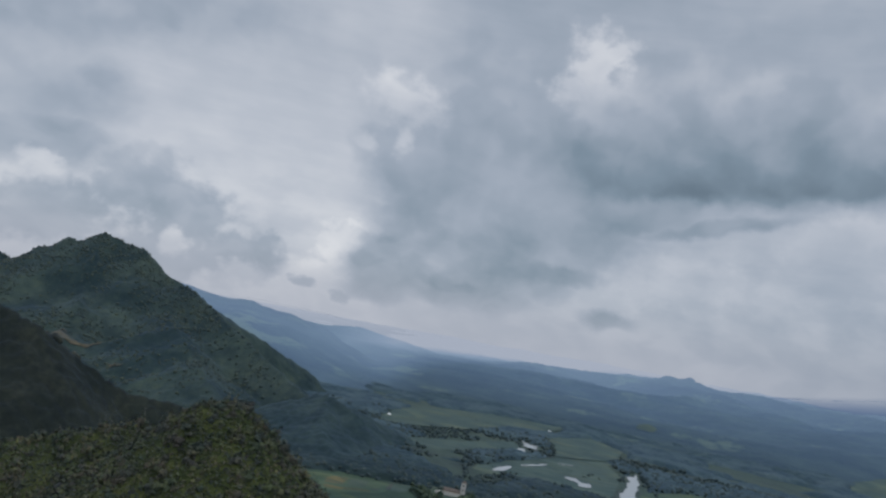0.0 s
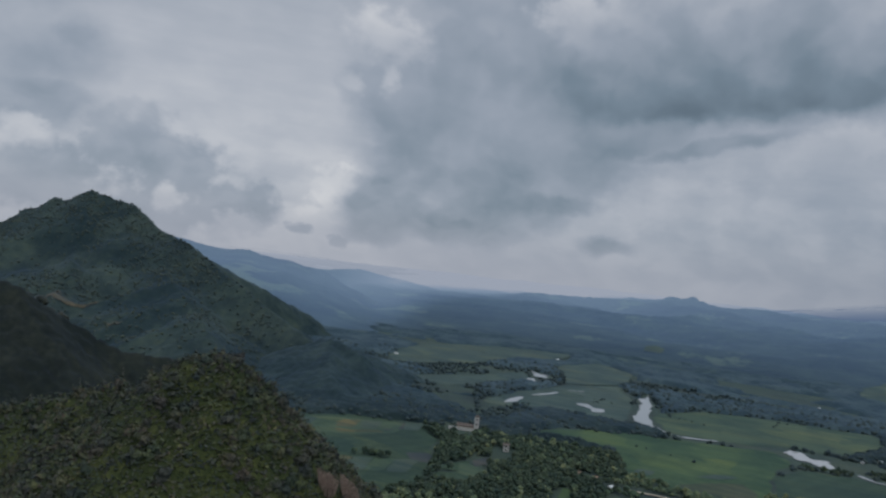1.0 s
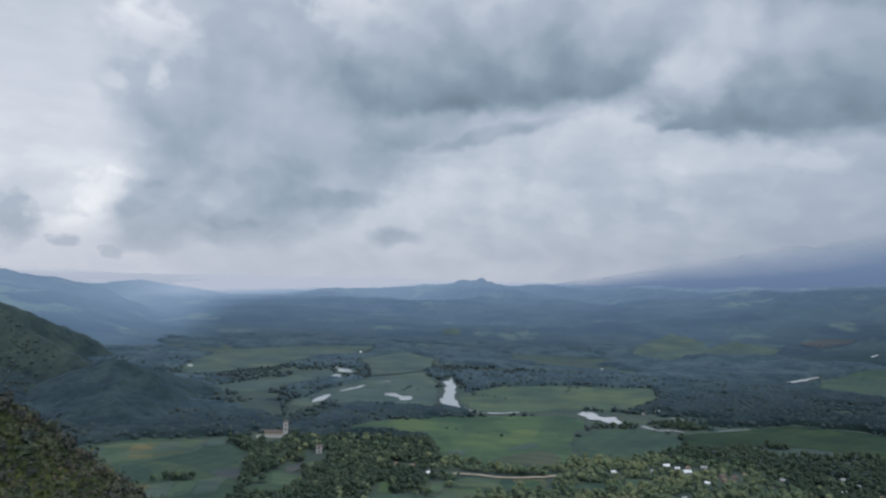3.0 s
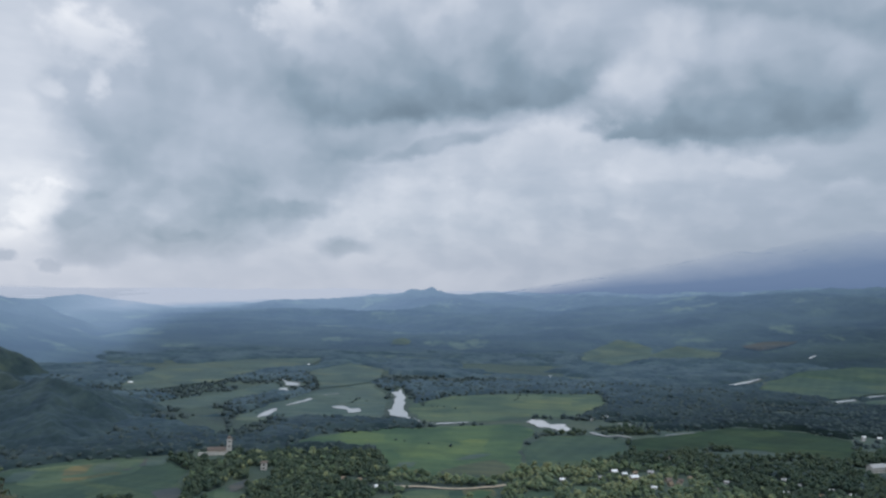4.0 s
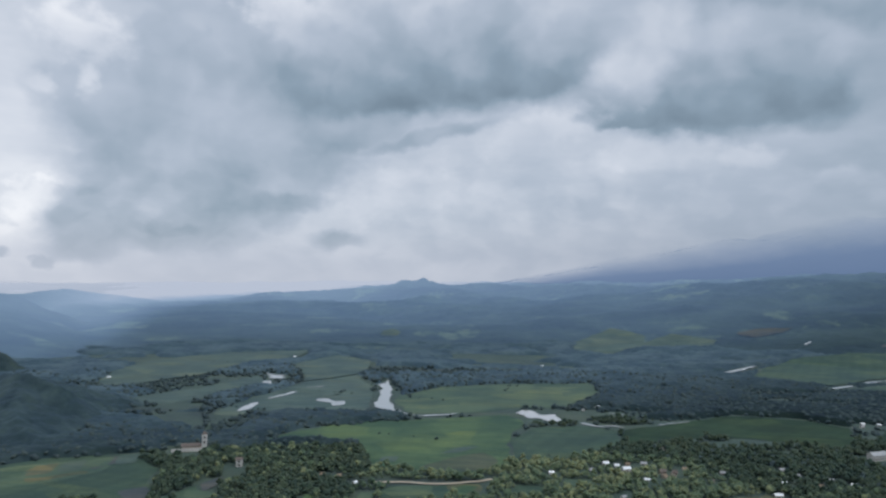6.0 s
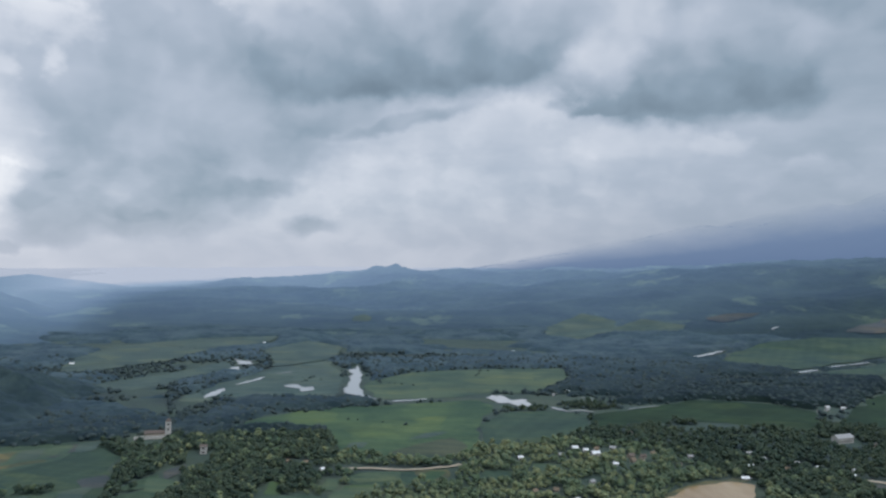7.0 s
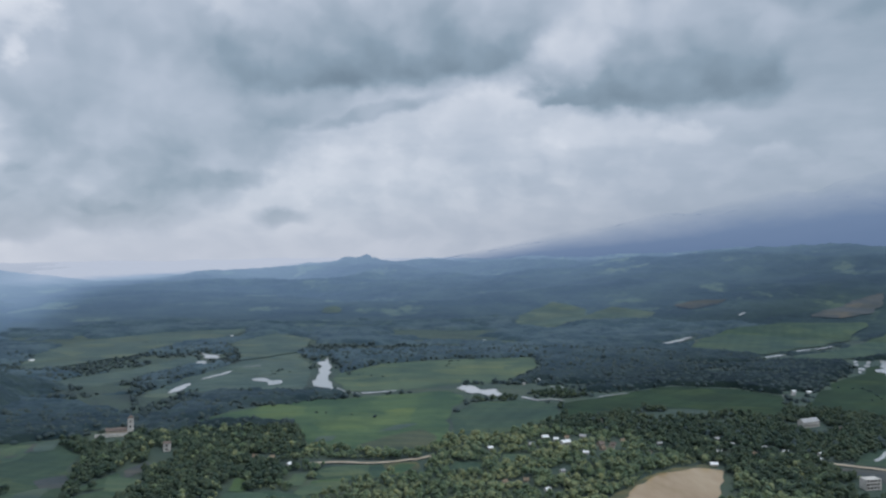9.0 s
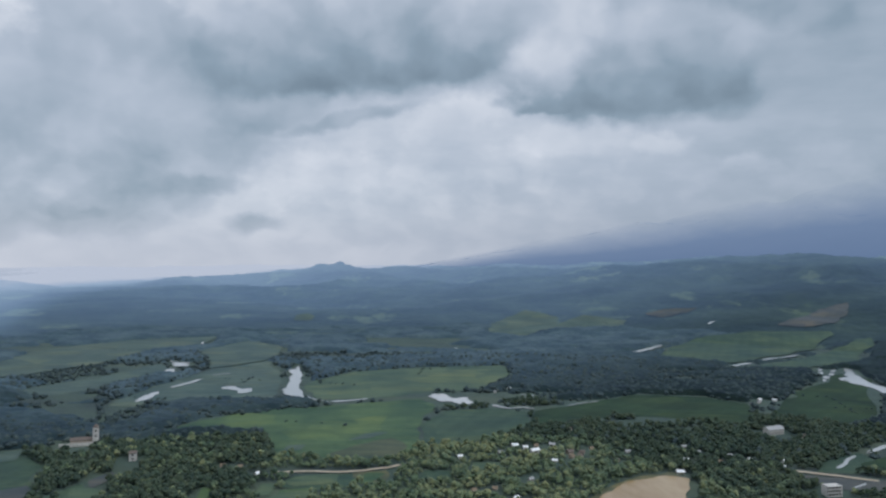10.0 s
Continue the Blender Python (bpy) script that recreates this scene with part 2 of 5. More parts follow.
def ground_material():
    """Meadow and rough pasture in long plots, with scrub here and there."""
    m = Mat("valley_ground", 0.9, 0.2)
    mp = m.t.nodes.new("ShaderNodeMapping")
    mp.inputs["Rotation"].default_value, mp.inputs["Scale"].default_value = (0, 0, radians(14)), (1, 2.2, 1)
    m.t.links.new(m.pos, mp.inputs["Vector"])
    plot = m.t.nodes.new("ShaderNodeSeparateColor")
    m.t.links.new(m.cells(0.017, "Color", mp.outputs[0]), plot.inputs[0])
    mid = m.noise(0.03, 6, 0.65)
    grass = m.ramp(mid, (0.3, (0.042, 0.064, 0.044)), (0.55, (0.055, 0.082, 0.052)), (0.75, (0.074, 0.102, 0.062)))
    grass = m.mix(m.span(plot.outputs[0], 0, 1, 0.0, 0.55), grass, m.mix(1.0, grass, (0.70, 0.78, 0.84), "MULTIPLY"))
    grass = m.mix(m.span(plot.outputs[1], 0.6, 1, 0.0, 0.7), grass, m.mix(1.0, grass, (1.45, 1.2, 1.0), "MULTIPLY"))
    scrub = m.ramp(mid, (0.35, (0.032, 0.048, 0.037)), (0.7, (0.050, 0.068, 0.046)))
    m.base(m.mix(m.span(m.noise(0.008, 5, 0.6), 0.52, 0.60), grass, scrub))
    m.bump(m.noise(0.4, 4, 0.7), 0.5, 0.8)
    return m.sheen(0.12).m


def forest_material(name, dark, mid, light, sheen=0.3, size=0.12, blotch=0.028, kinds=None, thicket=(0.62, 0.68, 0.74)):
    m = Mat(name, 0.9, 0.05)
    n = m.noise(size, 6, 0.7)
    big = m.noise(0.009, 3, 0.5)
    clump = m.noise(blotch, 5, 0.65)
    col = m.ramp(n, (0.3, dark), (0.52, mid), (0.75, light))
    col = m.mix(m.span(clump, 0.42, 0.60), m.mix(1.0, col, thicket, "MULTIPLY"), col)
    col = m.mix(m.span(big, 0.35, 0.65, 0.0, 0.6), col, m.mix(1.0, col, (0.75, 0.85, 0.85), "MULTIPLY"))
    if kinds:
        # painted by place: kinds[0] lifts for valley haze, kinds[1] darkens for cloud shade
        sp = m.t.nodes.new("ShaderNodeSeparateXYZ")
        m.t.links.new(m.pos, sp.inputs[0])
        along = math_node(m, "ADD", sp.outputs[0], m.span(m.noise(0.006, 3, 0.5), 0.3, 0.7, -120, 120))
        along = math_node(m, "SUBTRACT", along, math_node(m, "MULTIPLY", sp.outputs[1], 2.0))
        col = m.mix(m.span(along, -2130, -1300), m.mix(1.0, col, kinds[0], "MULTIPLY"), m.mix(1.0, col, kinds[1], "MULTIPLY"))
    m.base(col)
    m.bump(m.noise(size * 2.5, 5, 0.75), 0.5, 1.2)
    return m.sheen(sheen).m


MAT_GROUND = ground_material()
# haze before the mountain put into the scrub colour, lifted and blued
MAT_SLOPE = forest_material("mountain_scrub", (0.042, 0.062, 0.060), (0.062, 0.086, 0.074), (0.098, 0.116, 0.082), 0.12, 0.09, 0.011, None, (0.48, 0.56, 0.68))
# colours blued for haze; last pair paints haze up-valley, cloud shade down-valley
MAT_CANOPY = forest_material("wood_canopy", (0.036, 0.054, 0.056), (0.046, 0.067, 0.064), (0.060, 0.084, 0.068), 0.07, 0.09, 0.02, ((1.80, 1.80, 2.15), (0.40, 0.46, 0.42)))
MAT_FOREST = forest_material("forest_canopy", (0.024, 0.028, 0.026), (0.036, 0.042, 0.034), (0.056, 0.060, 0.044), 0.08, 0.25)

# knoll colours blued to carry the haze in front of it
MAT_KNOLL = forest_material("knoll_woods", (0.038, 0.058, 0.064), (0.054, 0.080, 0.082), (0.070, 0.098, 0.090), 0.10, 0.12)
MAT_NEAR = forest_material("hillside_scrub", (0.040, 0.052, 0.020), (0.080, 0.092, 0.032), (0.140, 0.136, 0.052), 0.05, 0.5, 0.12)


def bearing(m):
    sp = m.t.nodes.new("ShaderNodeSeparateXYZ")
    m.t.links.new(m.pos, sp.inputs[0])
    return math_node(m, "MULTIPLY", math_node(m, "ARCTAN2", sp.outputs[0], sp.outputs[1]), 57.2958), sp


def backdrop_haze(m):
    """How much haze is painted on the backdrop as emission: by distance, deepest over the head of the valley."""
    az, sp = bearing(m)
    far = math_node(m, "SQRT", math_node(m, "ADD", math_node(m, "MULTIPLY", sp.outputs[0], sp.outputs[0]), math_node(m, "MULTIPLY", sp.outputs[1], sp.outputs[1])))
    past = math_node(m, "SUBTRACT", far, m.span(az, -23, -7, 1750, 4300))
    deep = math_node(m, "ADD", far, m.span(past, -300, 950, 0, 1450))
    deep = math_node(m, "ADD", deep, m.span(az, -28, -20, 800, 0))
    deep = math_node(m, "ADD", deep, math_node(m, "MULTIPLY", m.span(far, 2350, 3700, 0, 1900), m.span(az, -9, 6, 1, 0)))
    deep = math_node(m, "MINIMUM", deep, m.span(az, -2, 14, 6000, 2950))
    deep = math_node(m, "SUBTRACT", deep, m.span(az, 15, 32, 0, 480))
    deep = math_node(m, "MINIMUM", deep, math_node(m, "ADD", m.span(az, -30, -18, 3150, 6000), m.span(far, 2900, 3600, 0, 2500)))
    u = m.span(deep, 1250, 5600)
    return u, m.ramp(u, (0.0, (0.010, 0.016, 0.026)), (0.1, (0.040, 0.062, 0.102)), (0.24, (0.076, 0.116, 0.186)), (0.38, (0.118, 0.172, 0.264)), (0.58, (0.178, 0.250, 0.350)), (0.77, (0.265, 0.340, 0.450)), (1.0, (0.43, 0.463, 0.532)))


def hills_material(name, sheen, glow=None):
    """Wooded hills with a few clearings; glow paints the pale blue haze of distance as emission."""
    m = Mat(name, 0.9, 0.05)
    wood = m.ramp(m.noise(0.016, 6, 0.72), (0.3, (0.016, 0.030, 0.024)), (0.55, (0.030, 0.050, 0.036)), (0.78, (0.052, 0.078, 0.048)))
    shade = m.noise(0.0045, 4, 0.6, squash=(1, 1.6, 1))
    wood = m.mix(m.span(shade, 0.4, 0.6), m.mix(1.0, wood, (0.5, 0.6, 0.68), "MULTIPLY"), wood)
    glade = m.ramp(m.noise(0.01, 4, 0.6), (0.35, (0.054, 0.084, 0.050)), (0.7, (0.078, 0.104, 0.060)))
    where = m.noise(0.006, 9, 0.68, squash=(1, 0.8, 1))
    col = m.mix(m.span(where, 0.57, 0.62), wood, glade)
    m.bump(m.noise(0.05, 5, 0.75), 1.0, 4.0)
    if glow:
        u, haze_col = backdrop_haze(m)
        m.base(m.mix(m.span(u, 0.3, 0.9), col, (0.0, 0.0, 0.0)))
        m.t.links.new(haze_col, m.b.inputs["Emission Color"])
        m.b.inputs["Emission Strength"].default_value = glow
    else:
        m.base(col)
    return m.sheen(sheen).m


MAT_FAR_HILLS = hills_material("hazed_distant_woods", 0.05, 1.0)
MAT_HILLS = hills_material("hazed_hill_woods", 0.08, 1.0)


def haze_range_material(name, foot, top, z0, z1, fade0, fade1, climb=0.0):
    """Distant range: pale haze painted as its emission, its tops faded by alpha as if lost in cloud; climb: how the
    paling height rises with the bearing.
    """
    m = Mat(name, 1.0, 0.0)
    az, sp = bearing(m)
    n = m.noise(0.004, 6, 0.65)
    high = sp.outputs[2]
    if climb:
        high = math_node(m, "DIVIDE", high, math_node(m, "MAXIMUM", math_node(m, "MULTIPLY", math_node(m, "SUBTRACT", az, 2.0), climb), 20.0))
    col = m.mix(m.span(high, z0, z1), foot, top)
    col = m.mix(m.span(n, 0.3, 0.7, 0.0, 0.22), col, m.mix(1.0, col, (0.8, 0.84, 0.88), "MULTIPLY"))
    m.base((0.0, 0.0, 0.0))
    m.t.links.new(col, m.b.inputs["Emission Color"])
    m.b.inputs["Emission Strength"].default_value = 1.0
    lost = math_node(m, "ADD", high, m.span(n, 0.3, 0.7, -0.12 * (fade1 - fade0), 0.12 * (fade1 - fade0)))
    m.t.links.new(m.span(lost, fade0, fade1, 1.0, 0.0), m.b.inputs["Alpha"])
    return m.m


def water_material():
    m = Mat("still_water", 0.06, 0.6)
    m.base((0.42, 0.44, 0.45)).bump(m.noise(0.5, 3, 0.5), 0.05, 0.3)
    return m.m


MAT_WATER = water_material()

# ---- land ----


def hash2(ix, iy, seed):
    h = (ix.astype(np.int64) * 374761393 + iy.astype(np.int64) * 668265263 + seed * 982451653) & 0x7FFFFFFF
    h = ((h ^ (h >> 13)) * 1274126177) & 0x7FFFFFFF
    return ((h ^ (h >> 16)) & 0xFFFF) / 65535.0


def value_noise(x, y, seed=0):
    ix, iy = np.floor(x), np.floor(y)
    fx, fy = x - ix, y - iy
    fx, fy = fx * fx * (3 - 2 * fx), fy * fy * (3 - 2 * fy)
    a, b = hash2(ix, iy, seed), hash2(ix + 1, iy, seed)
    c, d = hash2(ix, iy + 1, seed), hash2(ix + 1, iy + 1, seed)
    return a + (b - a) * fx + (c - a) * fy + (a - b - c + d) * fx * fy


def fbm(x, y, size, octaves=4, seed=0, gain=0.5):
    """Smooth noise from -1 to 1 whose largest lumps are size metres."""
    total, amp, norm = 0.0, 1.0, 0.0
    for k in range(octaves):
        total = total + amp * (2 * value_noise(x / size + 17.3 * k, y / size - 9.1 * k, seed + k) - 1)
        norm += amp
        amp, size = amp * gain, size * 0.5
    return total / norm


def crowns(x, y, size, seed=0):
    """Rounded tree tops on a jittered lattice, 0 to 1."""
    gx, gy = np.floor(x / size), np.floor(y / size)
    best = np.zeros_like(x)
    for i in (-1, 0, 1):
        for j in (-1, 0, 1):
            cx, cy = gx + i, gy + j
            px = (cx + 0.15 + 0.7 * hash2(cx, cy, seed)) * size
            py = (cy + 0.15 + 0.7 * hash2(cx, cy, seed + 5)) * size
            tall = 0.55 + 0.45 * hash2(cx, cy, seed + 9)
            d2 = ((x - px) ** 2 + (y - py) ** 2) / (0.62 * size) ** 2
            best = np.maximum(best, tall * np.sqrt(np.clip(1 - d2, 0, 1)))
    return best


def smooth(v, a, b):
    s = np.clip((v - a) / (b - a), 0, 1)
    return s * s * (3 - 2 * s)


def mesh_from(name, verts, faces, material, shade=True):
    me = bpy.data.meshes.new(name)
    verts, faces = np.asarray(verts, dtype=np.float32), np.asarray(faces, dtype=np.int32)
    n, k = faces.shape
    me.vertices.add(len(verts))
    me.vertices.foreach_set("co", verts.ravel())
    me.loops.add(n * k)
    me.loops.foreach_set("vertex_index", faces.ravel())
    me.polygons.add(n)
    me.polygons.foreach_set("loop_start", np.arange(n, dtype=np.int32) * k)
    me.polygons.foreach_set("loop_total", np.full(n, k, dtype=np.int32))
    me.polygons.foreach_set("use_smooth", np.full(n, shade, dtype=bool))
    me.materials.append(material)
    me.update(calc_edges=True)
    return new(name, me)


def grid_faces(nu, nv):
    i = np.arange((nu - 1) * nv).reshape(nu - 1, nv)[:, : nv - 1].ravel()
    return np.stack([i, i + nv, i + nv + 1, i + 1], 1)


def ridge(x, y, points, slope, power=1.0):
    """Height of a crest through points (x, y, z) that falls away on both sides."""
    h = np.full_like(x, -1e3)
    for (ax, ay, az), (bx, by, bz) in zip(points, points[1:]):
        dx, dy = bx - ax, by - ay
        s = np.clip(((x - ax) * dx + (y - ay) * dy) / (dx * dx + dy * dy), 0, 1)
        d = np.hypot(x - ax - s * dx, y - ay - s * dy)
        h = np.maximum(h, az + s * (bz - az) - slope * d ** power)
    return h


def hill_amount(x, y):
    az = np.degrees(np.arctan2(x, y))
    r = np.hypot(x, y)
    side = np.clip((az + 24) / 22, 0, 1)
    near = smooth(r, 1350 + 250 * smooth(-az, -5, 22), 2350)
    return side * near


def hill_height(x, y):
    """Rolling wooded hills beyond the valley floor, highest on a twin-topped ridge."""
    az = np.degrees(np.arctan2(x, y))
    folds = 1 - np.abs(fbm(x + 0.3 * y, y, 520, 4, 3))
    roll = 16 + 78 * (folds - 0.55) + 20 * fbm(x, y, 190, 4, 5) + 34 * smooth(az, 0, 14) + 62 * smooth(az, 10, 34)
    twin = 11 * np.exp(-((x + 118) / 30) ** 2 - ((y - 2980) / 200) ** 2) + 15 * np.exp(-((x + 42) / 28) ** 2 - ((y - 2980) / 200) ** 2) + 26 * np.exp(-((x + 20) / 420) ** 2 - ((y - 2980) / 260) ** 2)
    return hill_amount(x, y) * (roll * (1 - 0.4 * smooth(np.hypot(x, y), 3100, 4200)) + twin)


def ground_height(x, y):
    r = np.hypot(x, y)
    back = smooth(r, 1350, 1800) * 4 * fbm(x, y, 300, 3, 8)
    return np.maximum(hill_height(x, y), 0) + back - 0.3 + 0.25 * fbm(x, y, 160, 3, 12)


def polar(name, bearings, radii, height, material):
    A, Rr = np.meshgrid(np.radians(bearings), radii, indexing="ij")
    x, y = Rr * np.sin(A), Rr * np.cos(A)
    v = np.stack([x, y, height(x, y)], -1).reshape(-1, 3)
    return v, grid_faces(len(bearings), len(radii))[:, ::-1]


def build_ground():
    """One sheet from under the camera to the horizon."""
    bearings = np.concatenate([np.linspace(-70, 52, 330), np.linspace(56, 286, 47)])
    radii = np.concatenate([[4.0], np.geomspace(60, 4880, 190)])
    sheet_z = lambda x, y: ground_height(x, y) - 6 * smooth(np.hypot(x, y), 1500, 1800)
    v, f = polar("ground", bearings, radii, sheet_z, MAT_GROUND)
    nr = len(radii)
    last, first = (len(bearings) - 1) * nr + np.arange(nr - 1), np.arange(nr - 1)
    f = np.concatenate([f, np.stack([last, last + 1, first + 1, first], 1)])
    ob = mesh_from("ground", v, f, MAT_GROUND)
    return tagged(ob, "wide green valley floor reaching to the horizon", "ground", kind="structure")


def hills_floor(x, y):
    return ground_height(x, y) - 5 + 6.0 * smooth(np.hypot(x, y), 1360, 1460)


def hills_top(x, y):
    r = np.hypot(x, y)
    return hills_floor(x, y) + smooth(hill_amount(x, y), 0.0, 0.1) * smooth(r, 1400, 1500) * (3 + 2 * smooth(r, 1950, 2150)) * crowns(x, y, 16, 4)


def surface_height(x, y):
    return np.maximum(ground_height(x, y), hills_top(x, y))


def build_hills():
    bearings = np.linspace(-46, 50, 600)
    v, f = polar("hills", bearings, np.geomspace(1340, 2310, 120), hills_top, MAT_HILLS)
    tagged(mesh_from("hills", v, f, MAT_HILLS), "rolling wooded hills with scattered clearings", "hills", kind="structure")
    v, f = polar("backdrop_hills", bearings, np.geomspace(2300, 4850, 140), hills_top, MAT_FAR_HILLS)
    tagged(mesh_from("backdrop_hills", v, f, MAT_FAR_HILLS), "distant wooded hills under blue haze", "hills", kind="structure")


ground = build_ground()
build_hills()


def patch(name, x0, x1, y0, y1, step, height, material, floor=-3.0):
    """A piece of hill on its own grid, cut off where it dips under the valley floor."""
    xs, ys = np.arange(x0, x1 + step, step), np.arange(y0, y1 + step, step)
    X, Y = np.meshgrid(xs, ys, indexing="ij")
    Z = height(X, Y)
    f = grid_faces(len(xs), len(ys))
    keep = (Z.ravel()[f] > floor).any(axis=1)
    f = f[keep]
    used = np.unique(f)
    back = np.zeros(X.size, dtype=np.int64)
    back[used] = np.arange(len(used))
    v = np.stack([X, Y, np.maximum(Z, floor - 6)], -1).reshape(-1, 3)[used]
    return mesh_from(name, v, back[f], material)


MOUNTAIN_CREST = [(-1700, 640, 190), (-1350, 800, 165), (-1150, 854, 135.9), (-1120, 859, 138.7), (-1104, 862, 130.6), (-1082, 866, 128.4), (-1063, 870, 120.1), (-1041, 875, 133.1),
                  (-1027, 879, 150.8), (-1002, 886, 156), (-992, 889, 153.9), (-986, 891, 163.4), (-982, 892, 176.4), (-967, 896, 172.4), (-953, 901, 176.7), (-942, 904, 186.1),
                  (-928, 908, 193.3), (-910, 914, 188.8), (-884, 920, 181.8), (-852, 922, 178.6), (-829, 923, 165.3), (-799, 924, 143.1), (-766, 924, 136.3), (-729, 913, 127.7),
                  (-690, 900, 112), (-536, 844, 60), (-454, 812, 36), (-345, 775, -6)]


def mountain_height(x, y):
    """Spurs and gullies under a bare, notched crest that drops steeply at first."""
    crest = ridge(x, y, MOUNTAIN_CREST, 0.95)
    wob = 30 * fbm(x, y, 240, 3, 21)
    body = ridge(x + wob, y + wob, MOUNTAIN_CREST, 0.60) - 14
    body = np.maximum(body, ridge(x + wob, y, [(-925, 908, 186), (-850, 815, 112), (-790, 750, 80), (-690, 640, 10)], 0.62))
    body = np.maximum(body, ridge(x, y + wob, [(-1170, 850, 140), (-1060, 740, 92), (-960, 640, 72), (-800, 500, 5)], 0.62))
    body = np.maximum(body, ridge(x, y + wob, [(-770, 918, 134), (-690, 830, 84), (-590, 770, 58), (-470, 670, 20), (-400, 630, 0)], 0.48))
    gully = 1 - np.abs(fbm(x * 0.75 - y * 0.66, (x * 0.66 + y * 0.75) * 0.35, 110, 3, 24))
    rough = 30 * (gully - 0.85) + 7.0 * fbm(x, y, 60, 4, 22)
    under = smooth(crest - body, 4, -12)
    return np.maximum(crest, body + rough * under - 3 * (1 - under)) + 1.6 * fbm(x, y, 18, 3, 26) + 2.2 * crowns(x, y, 11, 23)


mountain = patch("mountain", -1350, -300, 480, 1080, 3.0, mountain_height, MAT_SLOPE)
tagged(mountain, "steep green mountain with a notched wooded crest", "mountain", kind="structure")


def knoll_height(x, y):
    wob = 10 * fbm(x, y, 50, 3, 31)
    h = ridge(x + wob, y + wob, [(-480, 850, 22), (-432, 812, 40), (-405, 798, 43), (-365, 782, 30), (-318, 768, 2)], 0.62)
    h = np.maximum(h, ridge(x + wob, y + wob, [(-420, 805, 40), (-380, 730, 22), (-330, 665, 6), (-300, 640, -2)], 0.36))
    return h + 3 * fbm(x, y, 36, 3, 32) + 4.0 * crowns(x, y, 10, 33)


knoll = patch("wooded_knoll", -560, -240, 600, 940, 3.0, knoll_height, MAT_KNOLL)
tagged(knoll, "dark wooded knoll at the foot of the mountain", "hill", kind="structure")

SPUR_CREST = [(-620, 180, 190), (-420, 250, 150), (-337, 283, 121), (-318, 304, 102), (-302, 320, 90), (-280, 343, 86), (-262, 365, 60), (-225, 400, 10)]


def spur_height(x, y):
    wob = 9 * fbm(x, y, 80, 3, 41)
    return ridge(x + wob, y - wob, SPUR_CREST, 0.85) + 2 * fbm(x, y, 30, 3, 42) + 3.2 * crowns(x, y, 6, 43)


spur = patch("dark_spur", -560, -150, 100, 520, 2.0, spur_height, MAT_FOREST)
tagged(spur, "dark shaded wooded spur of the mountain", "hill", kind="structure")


def near_height(x, y):
    h = 138 - 0.95 * np.maximum(np.hypot((x + 100) * 0.95, y - 128) - 6, 0) ** 0.99
    h = np.maximum(h, ridge(x, y, [(-100, 128, 136), (-170, 120, 112), (-260, 90, 120), (-420, 40, 160)], 0.9))
    return h + 2.5 * fbm(x, y, 26, 3, 51) + 1.3 * crowns(x, y, 3.2, 53)


near_hill = patch("near_hill", -300, 60, -30, 290, 1.4, near_height, MAT_NEAR)
tagged(near_hill, "steep near hillside under dense shrubs", "hill", kind="structure")

# ---- the distance ----


def far_range(name, label, crest, radius, depth, material, seed, rough=14.0):
    """A distant range: crest of (compass degrees, metres high), at one distance, with spurs running down towards the valley."""
    az = np.linspace(crest[0][0], crest[-1][0], 420)
    top = np.interp(az, [c[0] for c in crest], [c[1] for c in crest])
    t = np.linspace(0, 1, 40)
    A, Tt = np.meshgrid(np.radians(az), t, indexing="ij")
    H = np.repeat(top[:, None], 40, 1)
    Rr = radius - depth * (1 - Tt)
    x, y = Rr * np.sin(A), Rr * np.cos(A)
    spur = fbm(x, y, depth * 0.45, 5, seed)
    z = np.where(Tt < 1, H * Tt ** 0.85 * (1 + 0.55 * spur * (1 - Tt * 0.8)), H) + rough * Tt * fbm(x, y, 150, 4, seed + 7)
    z[:, 0] = -8
    v = np.stack([x, y, z], -1).reshape(-1, 3)
    ob = mesh_from(name, v, grid_faces(len(az), 40)[:, ::-1], material)
    return tagged(ob, label, "mountain range", kind="structure")


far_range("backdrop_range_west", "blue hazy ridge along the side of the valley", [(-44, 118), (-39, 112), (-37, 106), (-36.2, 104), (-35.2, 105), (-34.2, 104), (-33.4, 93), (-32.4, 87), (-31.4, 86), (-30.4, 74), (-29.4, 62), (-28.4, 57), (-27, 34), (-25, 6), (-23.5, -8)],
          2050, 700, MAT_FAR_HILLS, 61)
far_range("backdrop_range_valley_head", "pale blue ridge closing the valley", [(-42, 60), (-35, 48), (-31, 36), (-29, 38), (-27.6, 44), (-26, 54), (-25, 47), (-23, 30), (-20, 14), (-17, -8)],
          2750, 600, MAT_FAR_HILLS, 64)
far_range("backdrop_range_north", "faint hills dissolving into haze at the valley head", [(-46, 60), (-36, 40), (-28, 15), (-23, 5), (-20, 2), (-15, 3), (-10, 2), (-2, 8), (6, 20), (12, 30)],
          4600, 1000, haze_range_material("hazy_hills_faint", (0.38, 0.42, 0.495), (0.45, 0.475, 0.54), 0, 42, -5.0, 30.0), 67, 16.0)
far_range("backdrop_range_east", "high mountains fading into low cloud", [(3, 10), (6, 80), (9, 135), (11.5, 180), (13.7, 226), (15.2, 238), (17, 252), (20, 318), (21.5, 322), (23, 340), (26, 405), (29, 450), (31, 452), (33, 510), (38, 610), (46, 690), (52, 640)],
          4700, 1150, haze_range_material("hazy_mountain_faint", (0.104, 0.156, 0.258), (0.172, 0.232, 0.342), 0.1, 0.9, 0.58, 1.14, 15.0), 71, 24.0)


# ---- fields, water and roads ----


